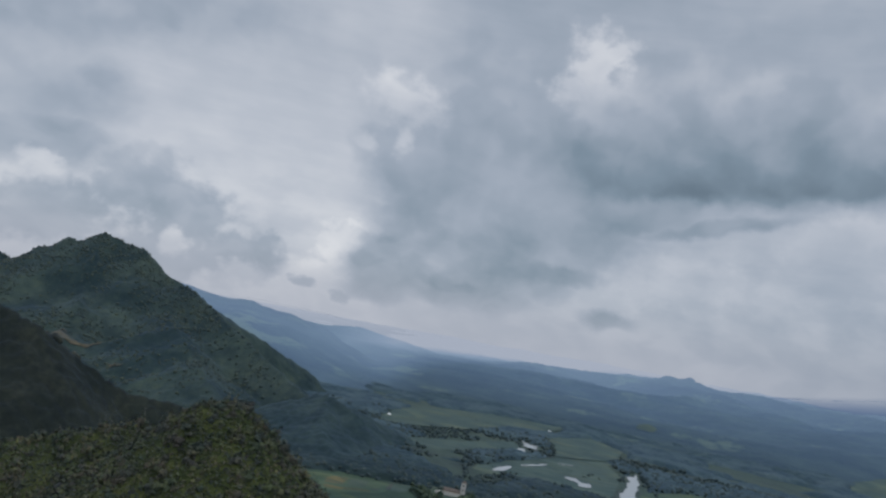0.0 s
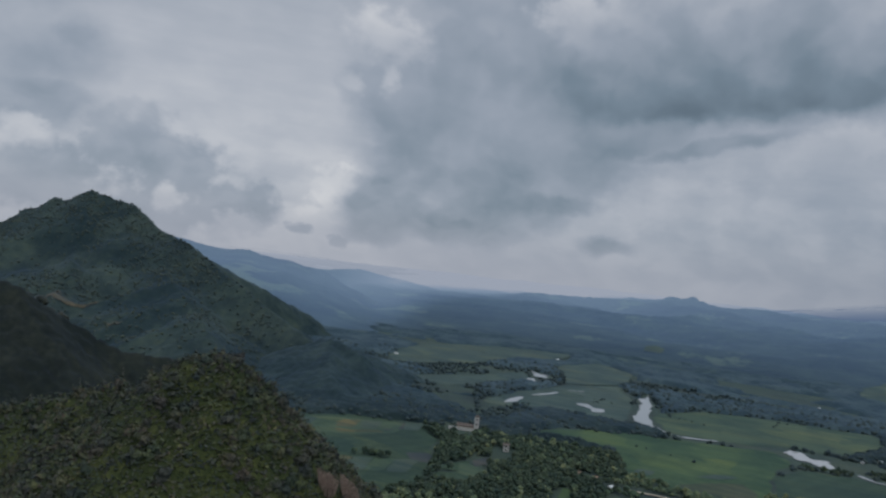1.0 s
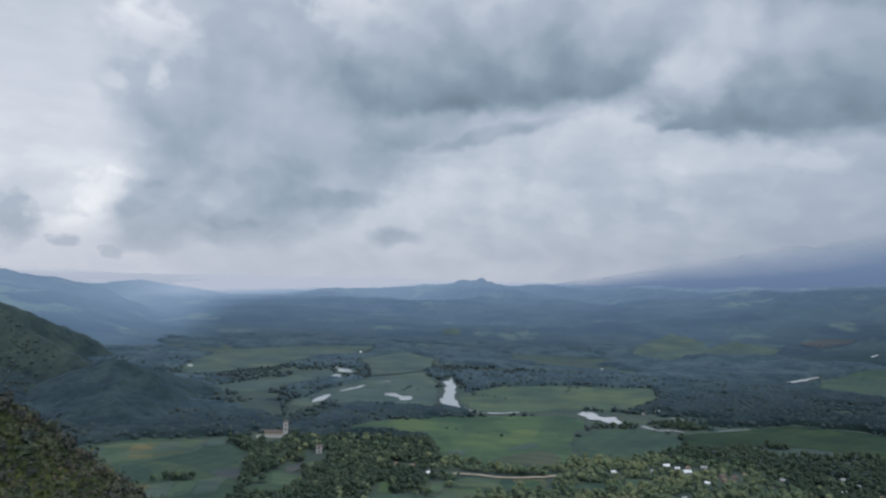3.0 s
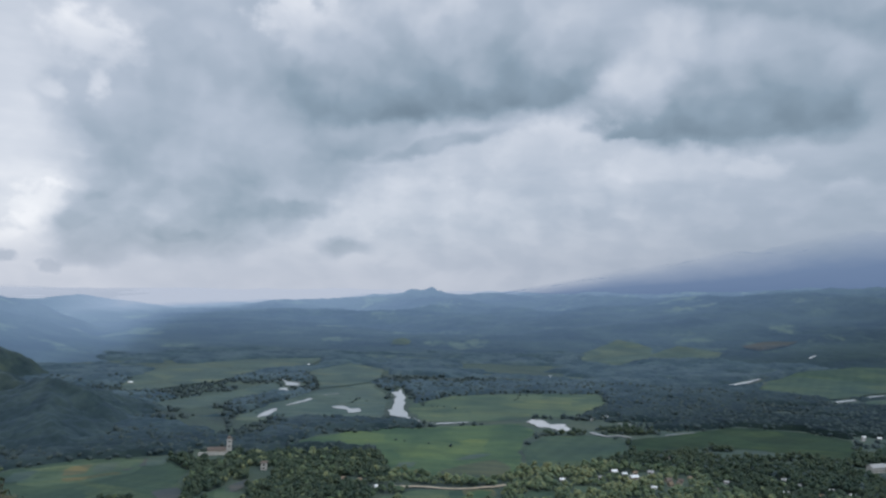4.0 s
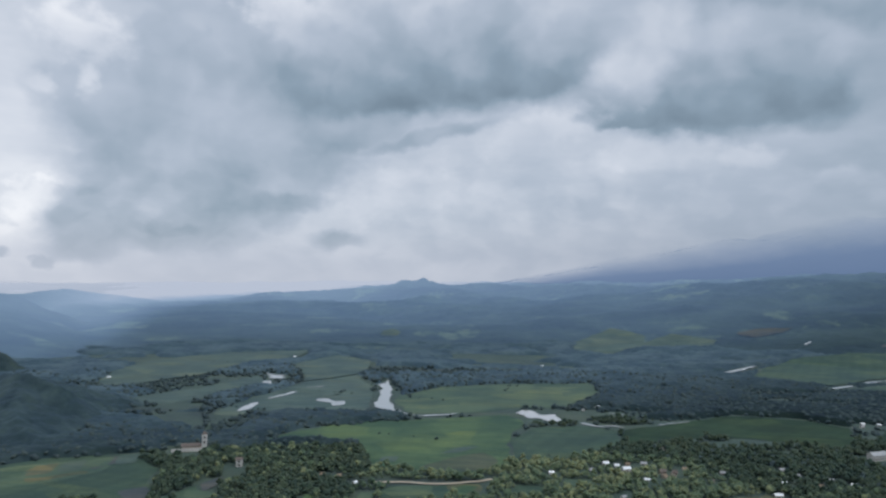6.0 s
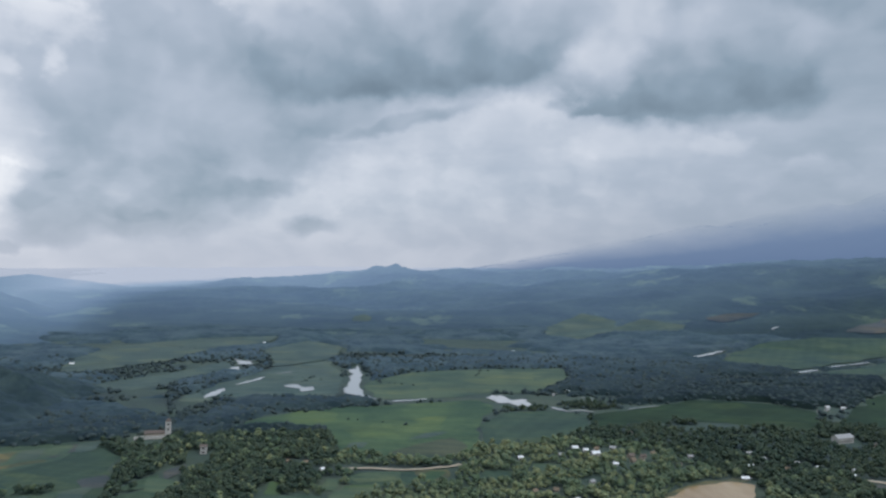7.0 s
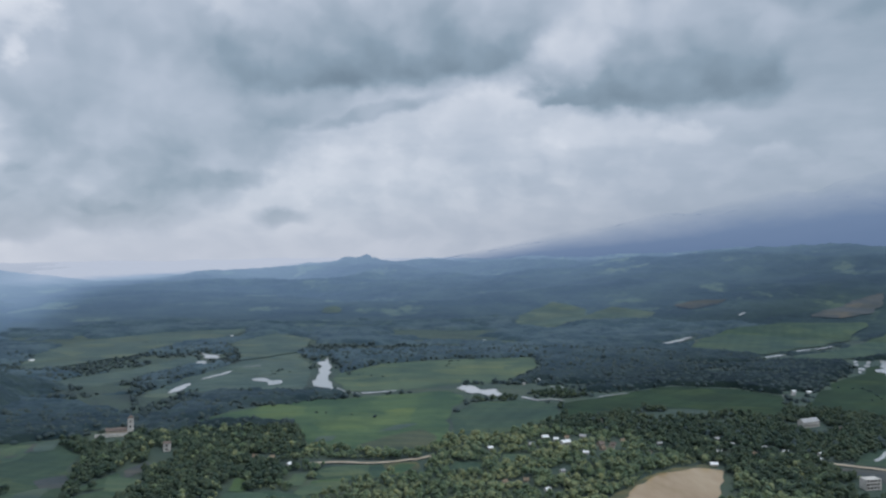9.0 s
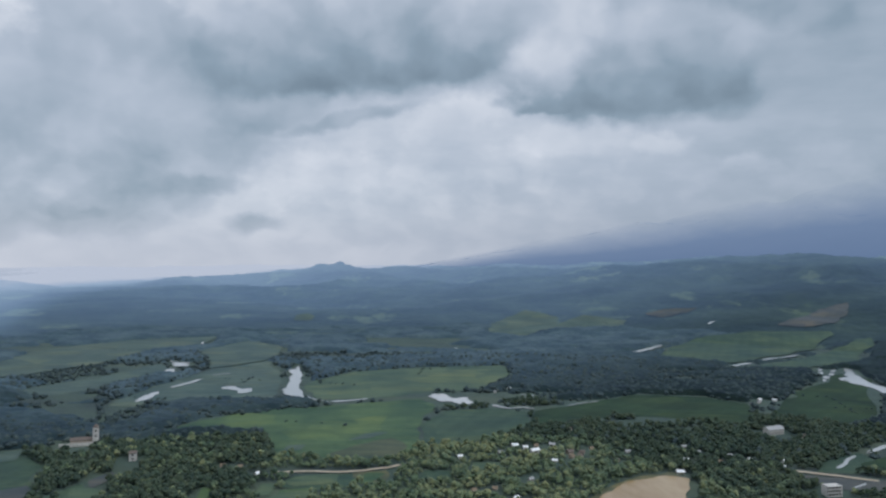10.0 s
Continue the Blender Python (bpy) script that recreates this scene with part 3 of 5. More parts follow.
def crop_material(name, dark, light, rows=0.0, turn=20.0, sheen=0.12):
    m = Mat(name, 0.9, 0.1)
    patch_n = m.noise(0.018, 4, 0.55)
    grain = m.noise(0.25, 5, 0.7)
    col = m.ramp(m.span(patch_n, 0.36, 0.64), (0.1, dark), (0.9, light))
    col = m.mix(m.span(grain, 0.3, 0.7, 0.0, 0.55), col, m.mix(1.0, col, (0.55, 0.62, 0.55), "MULTIPLY"))
    mp = m.t.nodes.new("ShaderNodeMapping")
    mp.inputs["Rotation"].default_value, mp.inputs["Scale"].default_value = (0, 0, radians(16)), (1, 1.7, 1)
    m.t.links.new(m.pos, mp.inputs["Vector"])
    plot = m.t.nodes.new("ShaderNodeSeparateColor")
    m.t.links.new(m.cells(0.022, "Color", mp.outputs[0]), plot.inputs[0])
    col = m.mix(m.span(plot.outputs[0], 0, 1, 0.0, 0.75), col, m.mix(1.0, col, (0.62, 0.72, 0.78), "MULTIPLY"))
    col = m.mix(m.span(plot.outputs[1], 0.55, 1, 0.0, 0.8), col, m.mix(1.0, col, (1.4, 1.2, 0.95), "MULTIPLY"))
    furrow = m.noise(1.0, 4, 0.6, mp.outputs[0], (0.011, 0.075, 1))
    col = m.mix(m.span(furrow, 0.35, 0.65, 0.0, 0.6), m.mix(1.0, col, (0.66, 0.78, 0.82), "MULTIPLY"), m.mix(1.0, col, (1.25, 1.15, 0.98), "MULTIPLY"))
    each = m.each()
    col = m.mix(m.span(each, 0, 1, 0.0, 0.35), col, m.mix(1.0, col, (1.12, 1.0, 0.8), "MULTIPLY"))
    if rows:
        mp = m.t.nodes.new("ShaderNodeMapping")
        mp.inputs["Rotation"].default_value = (0, 0, radians(turn))
        m.t.links.new(m.pos, mp.inputs["Vector"])
        w = m.t.nodes.new("ShaderNodeTexWave")
        w.inputs["Scale"].default_value, w.inputs["Distortion"].default_value = rows, 2.0
        w.inputs["Detail"].default_value, w.inputs["Detail Scale"].default_value = 3, 0.4
        m.t.links.new(mp.outputs[0], w.inputs["Vector"])
        col = m.mix(m.span(w.outputs["Fac"], 0, 1, 0, 0.35), col, m.mix(1.0, col, (0.7, 0.75, 0.65), "MULTIPLY"))
    m.base(col).bump(grain, 0.5, 0.5)
    return m.sheen(sheen).m


MAT_RICE = crop_material("bright_rice", (0.074, 0.122, 0.058), (0.126, 0.182, 0.074), 0.012, 70)
MAT_GREEN = crop_material("green_crop", (0.058, 0.092, 0.058), (0.084, 0.124, 0.072), 0.02, 30)
MAT_PALE = crop_material("pale_grass", (0.090, 0.128, 0.080), (0.124, 0.166, 0.096))
MAT_TEAL = crop_material("blue_green_paddy", (0.066, 0.102, 0.062), (0.096, 0.140, 0.080), 0.03, 10)
# darker green crop: cloud shade over the eastern fields put into its colour
MAT_SHADED_GREEN = crop_material("shaded_green_crop", (0.030, 0.054, 0.030), (0.050, 0.084, 0.042), 0.02, 50, 0.05)
# haze over far fields put into a paler, bluer meadow colour; also pale plots
MAT_HAZE_PALED = crop_material("haze_paled_meadow", (0.096, 0.128, 0.108), (0.128, 0.164, 0.130), 0.015, 60)
MAT_FALLOW = crop_material("fallow_grass", (0.078, 0.096, 0.052), (0.116, 0.122, 0.068))
MAT_DRY = crop_material("dry_grass", (0.115, 0.118, 0.058), (0.180, 0.160, 0.085))
# greyed and blued: haze over the far bare fields put into the soil colour
MAT_SOIL = crop_material("bare_soil", (0.092, 0.096, 0.092), (0.124, 0.118, 0.110))


def mud_material():
    m = Mat("muddy_water", 0.25, 0.4)
    n = m.noise(0.03, 5, 0.6, squash=(1, 0.4, 1))
    m.base(m.ramp(n, (0.3, (0.25, 0.165, 0.080)), (0.7, (0.40, 0.305, 0.19)))).bump(m.noise(0.6, 3, 0.6), 0.15, 0.2)
    return m.m


def road_material():
    m = Mat("pale_dirt", 0.95, 0.1)
    m.base(m.ramp(m.noise(0.15, 5, 0.65), (0.3, (0.30, 0.26, 0.20)), (0.7, (0.46, 0.41, 0.33))))
    return m.m


MAT_MUD, MAT_ROAD = mud_material(), road_material()
OPEN_LAND = []          # outlines that stay free of trees
FIELD_LAND = []         # the fields among them


def rounded(outline, seed, wild, steps=5, closed=True, ragged=0.0):
    """The outline through its corners, rounded and slightly uneven."""
    pts = [Vector((x, y, 0)) for x, y in outline]
    n, res = len(pts), []
    for i in range(n if closed else n - 1):
        a, b, c, d = (pts[(i + k) % n] if closed else pts[min(max(i + k, 0), n - 1)] for k in (-1, 0, 1, 2))
        for s in range(steps):
            u = s / steps
            p = 0.5 * (2 * b + (c - a) * u + (2 * a - 5 * b + 4 * c - d) * u * u + (3 * b - a - 3 * c + d) * u ** 3)
            q = b.lerp(c, u)
            p = q.lerp(p, 0.35)
            w = wild * (c - b).length * 0.09
            p += Vector((noise.noise((p.x * 0.06, p.y * 0.06, seed)), noise.noise((p.x * 0.06, p.y * 0.06, seed + 40)), 0)) * w
            p += Vector((noise.noise((p.x * 0.25, p.y * 0.25, seed + 7)), noise.noise((p.x * 0.25, p.y * 0.25, seed + 47)), 0)) * ragged
            res.append((p.x, p.y))
    if not closed:
        res.append((pts[-1].x, pts[-1].y))
    return res


def field_height(x, y):
    """Open land lies level between the crowns of the hill woods."""
    return np.maximum(ground_height(x, y), hills_floor(x, y) + 2.0 * smooth(np.hypot(x, y), 1400, 1500))


def sheet(name, outline, lift, material, height=None):
    """A thin sheet that lies on the land inside the outline."""
    bm = bmesh.new()
    face = bm.faces.new([bm.verts.new((x, y, 0)) for x, y in outline])
    if face.normal.z < 0 or sum(a[0] * b[1] - b[0] * a[1] for a, b in zip(outline, outline[1:] + outline[:1])) < 0:
        bmesh.ops.reverse_faces(bm, faces=[face])
    bmesh.ops.triangulate(bm, faces=bm.faces[:])
    far = height is not None or max(math.hypot(x, y) for x, y in outline) > 1280
    if far:
        for _ in range(4):
            long_edges = [e for e in bm.edges if e.calc_length() > (4 if height else 14)]
            if long_edges:
                bmesh.ops.subdivide_edges(bm, edges=long_edges, cuts=1)
                bmesh.ops.triangulate(bm, faces=bm.faces[:])
    co = np.array([v.co[:] for v in bm.verts])
    z = (height or field_height)(co[:, 0], co[:, 1])
    for v, h in zip(bm.verts, z):
        v.co.z = h + lift + (1.0 if far else 0.0)
    me = bpy.data.meshes.new(name)
    bm.to_mesh(me)
    bm.free()
    me.materials.append(material)
    return new(name, me)


def field(label, outline, material):
    FIELD_LAND.append(outline)
    OPEN_LAND.append((outline, 2.0))
    ob = sheet("field", rounded(outline, len(OPEN_LAND), 1.0), 0.25 + 0.006 * len(OPEN_LAND), material)
    return tagged(ob, label, "field", kind="structure")


def water_sheet(name, label, outline, material):
    OPEN_LAND.append((outline, 6.0))
    ob = sheet(name, rounded(outline, len(OPEN_LAND), 1.2, 8, True, 0.0 if material is MAT_MUD else 2.0), 0.75, material)
    return tagged(ob, label, "water", kind="structure")


def band(path, width, seed, uneven):
    line = rounded(path, seed, 0.6, 6, closed=False)
    left, right = [], []
    for i, (x, y) in enumerate(line):
        x0, y0 = line[max(i - 1, 0)]
        x1, y1 = line[min(i + 1, len(line) - 1)]
        d = math.hypot(x1 - x0, y1 - y0) or 1.0
        nx, ny = -(y1 - y0) / d, (x1 - x0) / d
        w = width * 0.5 * (1 + uneven * noise.noise((x * 0.05, y * 0.05, seed)))
        if uneven and i in (0, len(line) - 1):
            w *= 0.4
        left.append((x + nx * w, y + ny * w))
        right.append((x - nx * w, y - ny * w))
    return left + right[::-1]


def water_strip(label, path, width):
    outline = band(path, width, len(OPEN_LAND), 0.7)
    OPEN_LAND.append((outline, 6.0))
    return tagged(sheet("water_strip", outline, 0.8, MAT_WATER), label, "water", kind="structure")


def dirt_road(label, path, width):
    outline = band(path, width, len(OPEN_LAND), 0.0)
    OPEN_LAND.append((outline, 7.0))
    return tagged(sheet("road", outline, 0.9, MAT_ROAD), label, "road", kind="structure")


field("open paddies at the foot of the mountain", [(-340, 596), (-304, 636), (-240, 652), (-204, 610), (-186, 530), (-198, 452), (-250, 440), (-300, 490), (-335, 545)], MAT_GREEN)
field("broad bright green rice field", [(-149, 703), (-111, 758), (-51, 796), (28, 819), (89, 838), (103, 804), (79, 724), (77, 647), (47, 614), (21, 608), (-9, 625), (-42, 632), (-55, 707), (-103, 714)], MAT_RICE)
field("pale green field beside the river", [(-37, 926), (23, 1013), (107, 1039), (222, 1058), (222, 998), (157, 881), (112, 882), (65, 851), (-16, 840)], MAT_PALE)
field("long green field below the woods", [(199, 775), (250, 801), (343, 853), (412, 833), (438, 797), (386, 701), (345, 733), (279, 749), (234, 731), (187, 715)], MAT_SHADED_GREEN)
field("pale green field at the head of the valley", [(-413, 974), (-446, 1093), (-436, 1210), (-342, 1320), (-221, 1369), (-216, 1292), (-283, 1199), (-318, 1078), (-369, 1002)], MAT_HAZE_PALED)
field("green field between hedgerows", [(-336, 864), (-334, 915), (-284, 973), (-240, 1078), (-212, 1023), (-259, 914), (-288, 875)], MAT_HAZE_PALED)
field("green field beside the ponds", [(-223, 821), (-202, 913), (-166, 1022), (-165, 1200), (-143, 1225), (-72, 1022), (-63, 898), (-67, 841), (-138, 843), (-178, 843), (-198, 810)], MAT_HAZE_PALED)
field("green meadow beyond the river", [(-207, 1199), (-154, 1308), (-92, 1239), (-93, 1120), (-162, 1040)], MAT_HAZE_PALED)
field("pale field among the far woods", [(270, 1415), (300, 1530), (394, 1655), (445, 1580), (410, 1470), (320, 1372)], MAT_HAZE_PALED)
field("pale strip of far field", [(402, 1479), (505, 1585), (572, 1512), (524, 1442)], MAT_HAZE_PALED)
field("green far field beside the pond", [(480, 1125), (540, 1230), (625, 1315), (741, 1333), (880, 1310), (777, 1201), (590, 1085), (560, 1075)], MAT_GREEN)
field("green field in the bend of the river", [(480, 802), (565, 889), (678, 982), (682, 933), (555, 747), (478, 698), (459, 725), (433, 738)], MAT_SHADED_GREEN)
field("dark green field by the strip ponds", [(579, 1038), (699, 1110), (837, 1209), (919, 1251), (785, 1094), (685, 1038), (624, 1019)], MAT_GREEN)
field("bare brown field under the hills", [(811, 1374), (900, 1420), (960, 1470), (1040, 1490), (1005, 1440), (928, 1363), (862, 1350)], MAT_SOIL)
field("bare patch among the far woods", [(635, 1570), (690, 1610), (758, 1590), (715, 1560), (654, 1530)], MAT_SOIL)
field("small pale field on the far slope", [(-104, 1600), (-106, 1660), (-84, 1684), (-64, 1646), (-72, 1592)], MAT_HAZE_PALED)
field("wet meadow by the long ponds", [(112, 777), (159, 787), (195, 770), (176, 711), (137, 672), (96, 655), (79, 652), (82, 724)], MAT_GREEN)
field("small grass field beside the road", [(-21, 576), (21, 580), (21, 552), (-9, 544), (-29, 554)], MAT_GREEN)
field("small bright field among trees", [(-35, 533), (-13, 546), (-3, 541), (-22, 520)], MAT_PALE)
field("yellow grass plot beside the road", [(21, 580), (45, 586), (43, 560), (25, 557)], MAT_DRY)
field("green plot among trees", [(-65, 504), (-55, 528), (-25, 516), (-10, 501)], MAT_GREEN)
field("grass verge beside the house track", [(364, 562), (387, 587), (432, 610), (425, 576), (400, 555)], MAT_GREEN)
field("brown bare ground beside the track", [(351, 554), (400, 538), (427, 531), (411, 512), (361, 518), (339, 542)], MAT_SOIL)
field("green field beside the canal", [(411, 579), (450, 601), (501, 608), (463, 552), (411, 556)], MAT_SHADED_GREEN)
field("grassy bank of the muddy pond", [(169, 512), (211, 555), (251, 569), (261, 563), (245, 556), (216, 549), (182, 518), (164, 484), (147, 485)], MAT_DRY)
field("terraced green field at the foot of the mountain", [(-334, 593), (-300, 620), (-246, 639), (-243, 605), (-265, 577), (-294, 560), (-312, 563)], MAT_PALE)
field("blue-green rice field", [(-278, 540), (-253, 574), (-235, 559), (-211, 529), (-219, 493), (-241, 500)], MAT_TEAL)
field("green paddy beside the trees", [(-214, 487), (-209, 524), (-185, 540), (-170, 480), (-188, 454), (-210, 459)], MAT_GREEN)
field("blue-green paddy", [(-176, 540), (-160, 570), (-152, 544), (-170, 533)], MAT_TEAL)
field("blue-green paddy beside the bank", [(-172, 521), (-150, 539), (-142, 513), (-152, 503), (-167, 501)], MAT_TEAL)
field("bare earth bank at the foot of the mountain", [(-262, 617), (-257, 640), (-244, 649), (-242, 628), (-251, 608)], MAT_SOIL)
field("dry terrace strip", [(-302, 603), (-288, 616), (-281, 608), (-296, 597)], MAT_DRY)
field("dry terrace strip", [(-288, 580), (-256, 603), (-251, 597), (-282, 573)], MAT_DRY)
field("bare brown plot among trees", [(-210, 554), (-194, 566), (-182, 544), (-197, 536)], MAT_SOIL)
field("bare brown plot among trees", [(-158, 574), (-149, 594), (-143, 579), (-151, 557)], MAT_SOIL)
field("small pale paddy among trees", [(-158, 533), (-165, 560), (-143, 555), (-140, 532)], MAT_PALE)
field("small bright plot beside the trees", [(-29, 520), (-27, 546), (-7, 548), (-11, 523)], MAT_RICE)
field("bright grass plot among trees", [(-82, 510), (-79, 525), (-52, 522), (-56, 508)], MAT_PALE)
field("narrow grass plot among trees", [(-78, 528), (-79, 555), (-70, 550), (-68, 528)], MAT_RICE)
field("narrow pale plot below the road", [(-43, 537), (-41, 560), (-31, 558), (-33, 537)], MAT_PALE)
field("fallow brown corner of the rice field", [(-2, 628), (25, 658), (53, 678), (64, 649), (50, 621), (21, 615)], MAT_FALLOW)
field("pale cut strip in the rice field", [(15, 671), (32, 693), (51, 698), (34, 679)], MAT_HAZE_PALED)
field("pale plot at the edge of the rice field", [(-35, 643), (-32, 658), (-18, 659), (-21, 644)], MAT_HAZE_PALED)
field("pale green plot below the road", [(-37, 523), (-27, 541), (-6, 545), (-11, 528), (-30, 517)], MAT_PALE)
field("light green plot beside the road", [(-25, 567), (-11, 578), (10, 579), (8, 560), (-19, 553)], MAT_PALE)
field("yellow-green plot beside the road", [(18, 562), (32, 581), (44, 580), (31, 557)], MAT_RICE)
field("small green plot in the village", [(66, 560), (72, 584), (92, 580), (86, 558)], MAT_GREEN)
field("small pale plot in the village", [(108, 585), (112, 602), (130, 600), (126, 584)], MAT_PALE)

for k in range(11):
    # two stepped rows of narrow paddies under the mountain
    px, py, rows = (-326 + 17 * k, 566 + 11 * k, 34) if k < 6 else (-262 + 15 * (k - 6), 462 + 9 * (k - 6), 42)
    field("narrow stepped paddy under the mountain", [(px, py), (px + 13, py + 8), (px + 8, py + rows), (px - 6, py + rows - 9)], (MAT_HAZE_PALED, MAT_TEAL, MAT_DRY, MAT_HAZE_PALED, MAT_PALE)[k % 5])

water_sheet("river_bend", "pale winding bend of the river", [(-54, 1066), (-49, 1014), (-43, 1003), (-41, 952), (-44, 935), (-40, 893), (-32, 855), (-27, 837), (-45, 857), (-57, 872), (-57, 912), (-55, 940), (-60, 971), (-56, 978), (-65, 1023), (-55, 1032)], MAT_WATER)
water_sheet("pond", "shallow pale pond in the meadow", [(-128, 909), (-115, 916), (-105, 899), (-94, 902), (-92, 882), (-104, 872), (-109, 889), (-125, 899)], MAT_WATER)
water_sheet("pond", "long pale pond", [(-201, 832), (-201, 858), (-197, 880), (-191, 887), (-189, 864), (-194, 841)], MAT_WATER)
water_sheet("pond", "small pale pond among the fields", [(-231, 1109), (-216, 1088), (-202, 1088), (-197, 1059), (-215, 1059)], MAT_WATER)
water_sheet("pond", "small pale pond among the fields", [(-218, 1031), (-208, 1036), (-202, 1001), (-212, 1001)], MAT_WATER)
water_sheet("pond", "grey pond beside the rice field", [(100, 848), (110, 864), (122, 860), (126, 839), (141, 842), (143, 808), (131, 808), (123, 822), (110, 822), (107, 834)], MAT_WATER)
water_sheet("pond", "muddy brown pond with a sandy shore", [(177, 512), (196, 533), (214, 549), (246, 560), (258, 553), (251, 533), (236, 505), (233, 493), (193, 478), (164, 484)], MAT_MUD)
water_sheet("river_reach", "grey reach of the river between fields", [(706, 1021), (707, 1007), (688, 971), (675, 937), (664, 906), (666, 884), (684, 869), (644, 817), (634, 843), (643, 877), (644, 899), (640, 922)], MAT_WATER)
for a, b, wide in (((612, 925), (622, 940), 4), ((628, 945), (640, 962), 6), ((640, 930), (652, 950), 5), ((650, 968), (662, 984), 6), ((642, 978), (655, 996), 5), ((668, 992), (684, 1012), 6), ((655, 1000), (668, 1018), 4)):
    water_strip("narrow flooded strip between low banks", [a, b], wide)
water_strip("narrow strip of pale water", [(-184, 910), (-172, 934), (-161, 960)], 5)
water_strip("narrow strip of pale water", [(-152, 988), (-133, 1001)], 4)
water_strip("narrow strip of pale water", [(-2, 826), (17, 831), (35, 839)], 5)
water_strip("thin dark stream leaving the river bend", [(-32, 859), (-19, 835), (-2, 826)], 2)
water_strip("narrow strip of pale water", [(204, 855), (218, 848)], 4)
water_strip("narrow strip of pale water", [(163, 803), (176, 786), (192, 791), (202, 783)], 5)
water_strip("narrow strip of pale water", [(241, 798), (262, 809), (280, 817)], 4)
water_strip("long pale pond beside the far houses", [(452, 1174), (489, 1205), (540, 1260)], 9)
water_strip("short strip of pale water", [(700, 1418), (722, 1437)], 5)
water_strip("straight pale canal between fields", [(556, 1048), (598, 1073)], 7)
water_strip("straight pale canal between fields", [(618, 1089), (662, 1116)], 8)
water_strip("straight pale canal between fields", [(669, 1116), (716, 1145)], 8)
water_strip("pale ditch beside the field", [(385, 569), (401, 582), (422, 601)], 3)
water_strip("pale canal beside the field", [(437, 607), (452, 616), (478, 631)], 5)
water_strip("pale ditch beside the track", [(365, 524), (382, 533)], 2)
dirt_road("pale dirt road between trees and fields", [(-37, 584), (-15, 586), (13, 583), (44, 590), (55, 598)], 4)
dirt_road("pale dirt track past the houses", [(340, 570), (353, 561), (374, 550), (395, 537)], 5)


MAT_EARTH = crop_material("pale_bare_earth", (0.110, 0.100, 0.084), (0.190, 0.165, 0.132))


def landslip(label, x, y, long, wide, turn):
    """A bare scar draped over the mountain side."""
    c, s = math.cos(radians(turn)), math.sin(radians(turn))
    ring = [(x + long * math.cos(a) * c - wide * math.sin(a) * s, y + long * math.cos(a) * s + wide * math.sin(a) * c) for a in (k * 0.785 for k in range(8))]
    return tagged(sheet("landslip", rounded(ring, x, 2.5, 8, True, 3.0), 0.7, MAT_EARTH, mountain_height), label, "bare earth", kind="structure")


landslip("pale bare earth scar on the green mountain side", -752, 702, 22, 8, 35)
landslip("narrow bare strip on the mountain side", -728, 722, 15, 4, 50)
landslip("pale bare patch on the mountain side", -772, 716, 9, 4, 10)
landslip("small bare scar low on the mountain side", -657, 697, 9, 3, 10)

# ---- buildings ----


def part(name, bm, material, parent, label="", at=None):
    me = bpy.data.meshes.new(name)
    bm.to_mesh(me)
    bm.free()
    me.materials.append(material)
    ob = new(name, me)
    ob.parent = parent
    if at is not None:
        ob.matrix_basis = at
    if label:
        ob["label"] = label
    return ob


def box(x0, x1, y0, y1, z0, z1, bevel=0.0):
    bm = bmesh.new()
    bmesh.ops.create_cube(bm, size=1, matrix=Matrix.Translation(((x0 + x1) / 2, (y0 + y1) / 2, (z0 + z1) / 2)) @ Matrix.Diagonal((x1 - x0, y1 - y0, z1 - z0, 1)))
    if bevel:
        bmesh.ops.bevel(bm, geom=bm.edges[:], offset=bevel, segments=1, affect="EDGES")
    return bm


def gable_walls(w, d, h, rise):
    """Four walls with gable tops, 0.25 thick, as one shell."""
    bm = bmesh.new()
    rings = []
    for k in (0.0, 0.25):
        x, y = w / 2 - k, d / 2 - k
        r = rise * (y / (d / 2))
        rings.append([[bm.verts.new(p) for p in ((-x, -y, 0), (x, -y, 0), (x, y, 0), (-x, y, 0))],
                      [bm.verts.new(p) for p in ((-x, -y, h), (x, -y, h), (x, y, h), (-x, y, h))],
                      [bm.verts.new(p) for p in ((-x, 0, h + r), (x, 0, h + r))]])
    for (b, t, g), flip in zip(rings, (False, True)):
        quads = [(b[0], b[1], t[1], t[0]), (b[2], b[3], t[3], t[2]), (b[1], b[2], t[2], g[1], t[1]), (b[3], b[0], t[0], g[0], t[3])]
        for q in quads:
            bm.faces.new(q[::-1] if flip else q)
    (b, t, g), (bi, ti, gi) = rings
    for a, c, ai, ci in ((t[0], t[1], ti[0], ti[1]), (t[2], t[3], ti[2], ti[3]), (t[1], g[1], ti[1], gi[1]), (g[1], t[2], gi[1], ti[2]), (t[3], g[0], ti[3], gi[0]), (g[0], t[0], gi[0], ti[0])):
        bm.faces.new((a, c, ci, ai))
    return bm


def roof_slope(w, d, h, rise, side, over=0.6, thick=0.12):
    bm = bmesh.new()
    run = d / 2 + over
    drop = rise * over / (d / 2)
    pts = [(-w / 2 - over, side * run, h - drop), (w / 2 + over, side * run, h - drop), (w / 2 + over, 0, h + rise), (-w / 2 - over, 0, h + rise)]
    low = [bm.verts.new((x, y, z + 0.03)) for x, y, z in pts]
    top = [bm.verts.new((x, y, z + 0.03 + thick)) for x, y, z in pts]
    bm.faces.new(low if side > 0 else low[::-1])
    bm.faces.new(top[::-1] if side > 0 else top)
    for i in range(4):
        j = (i + 1) % 4
        q = (low[i], top[i], top[j], low[j])
        bm.faces.new(q if side > 0 else q[::-1])
    bmesh.ops.recalc_face_normals(bm, faces=bm.faces[:])
    return bm


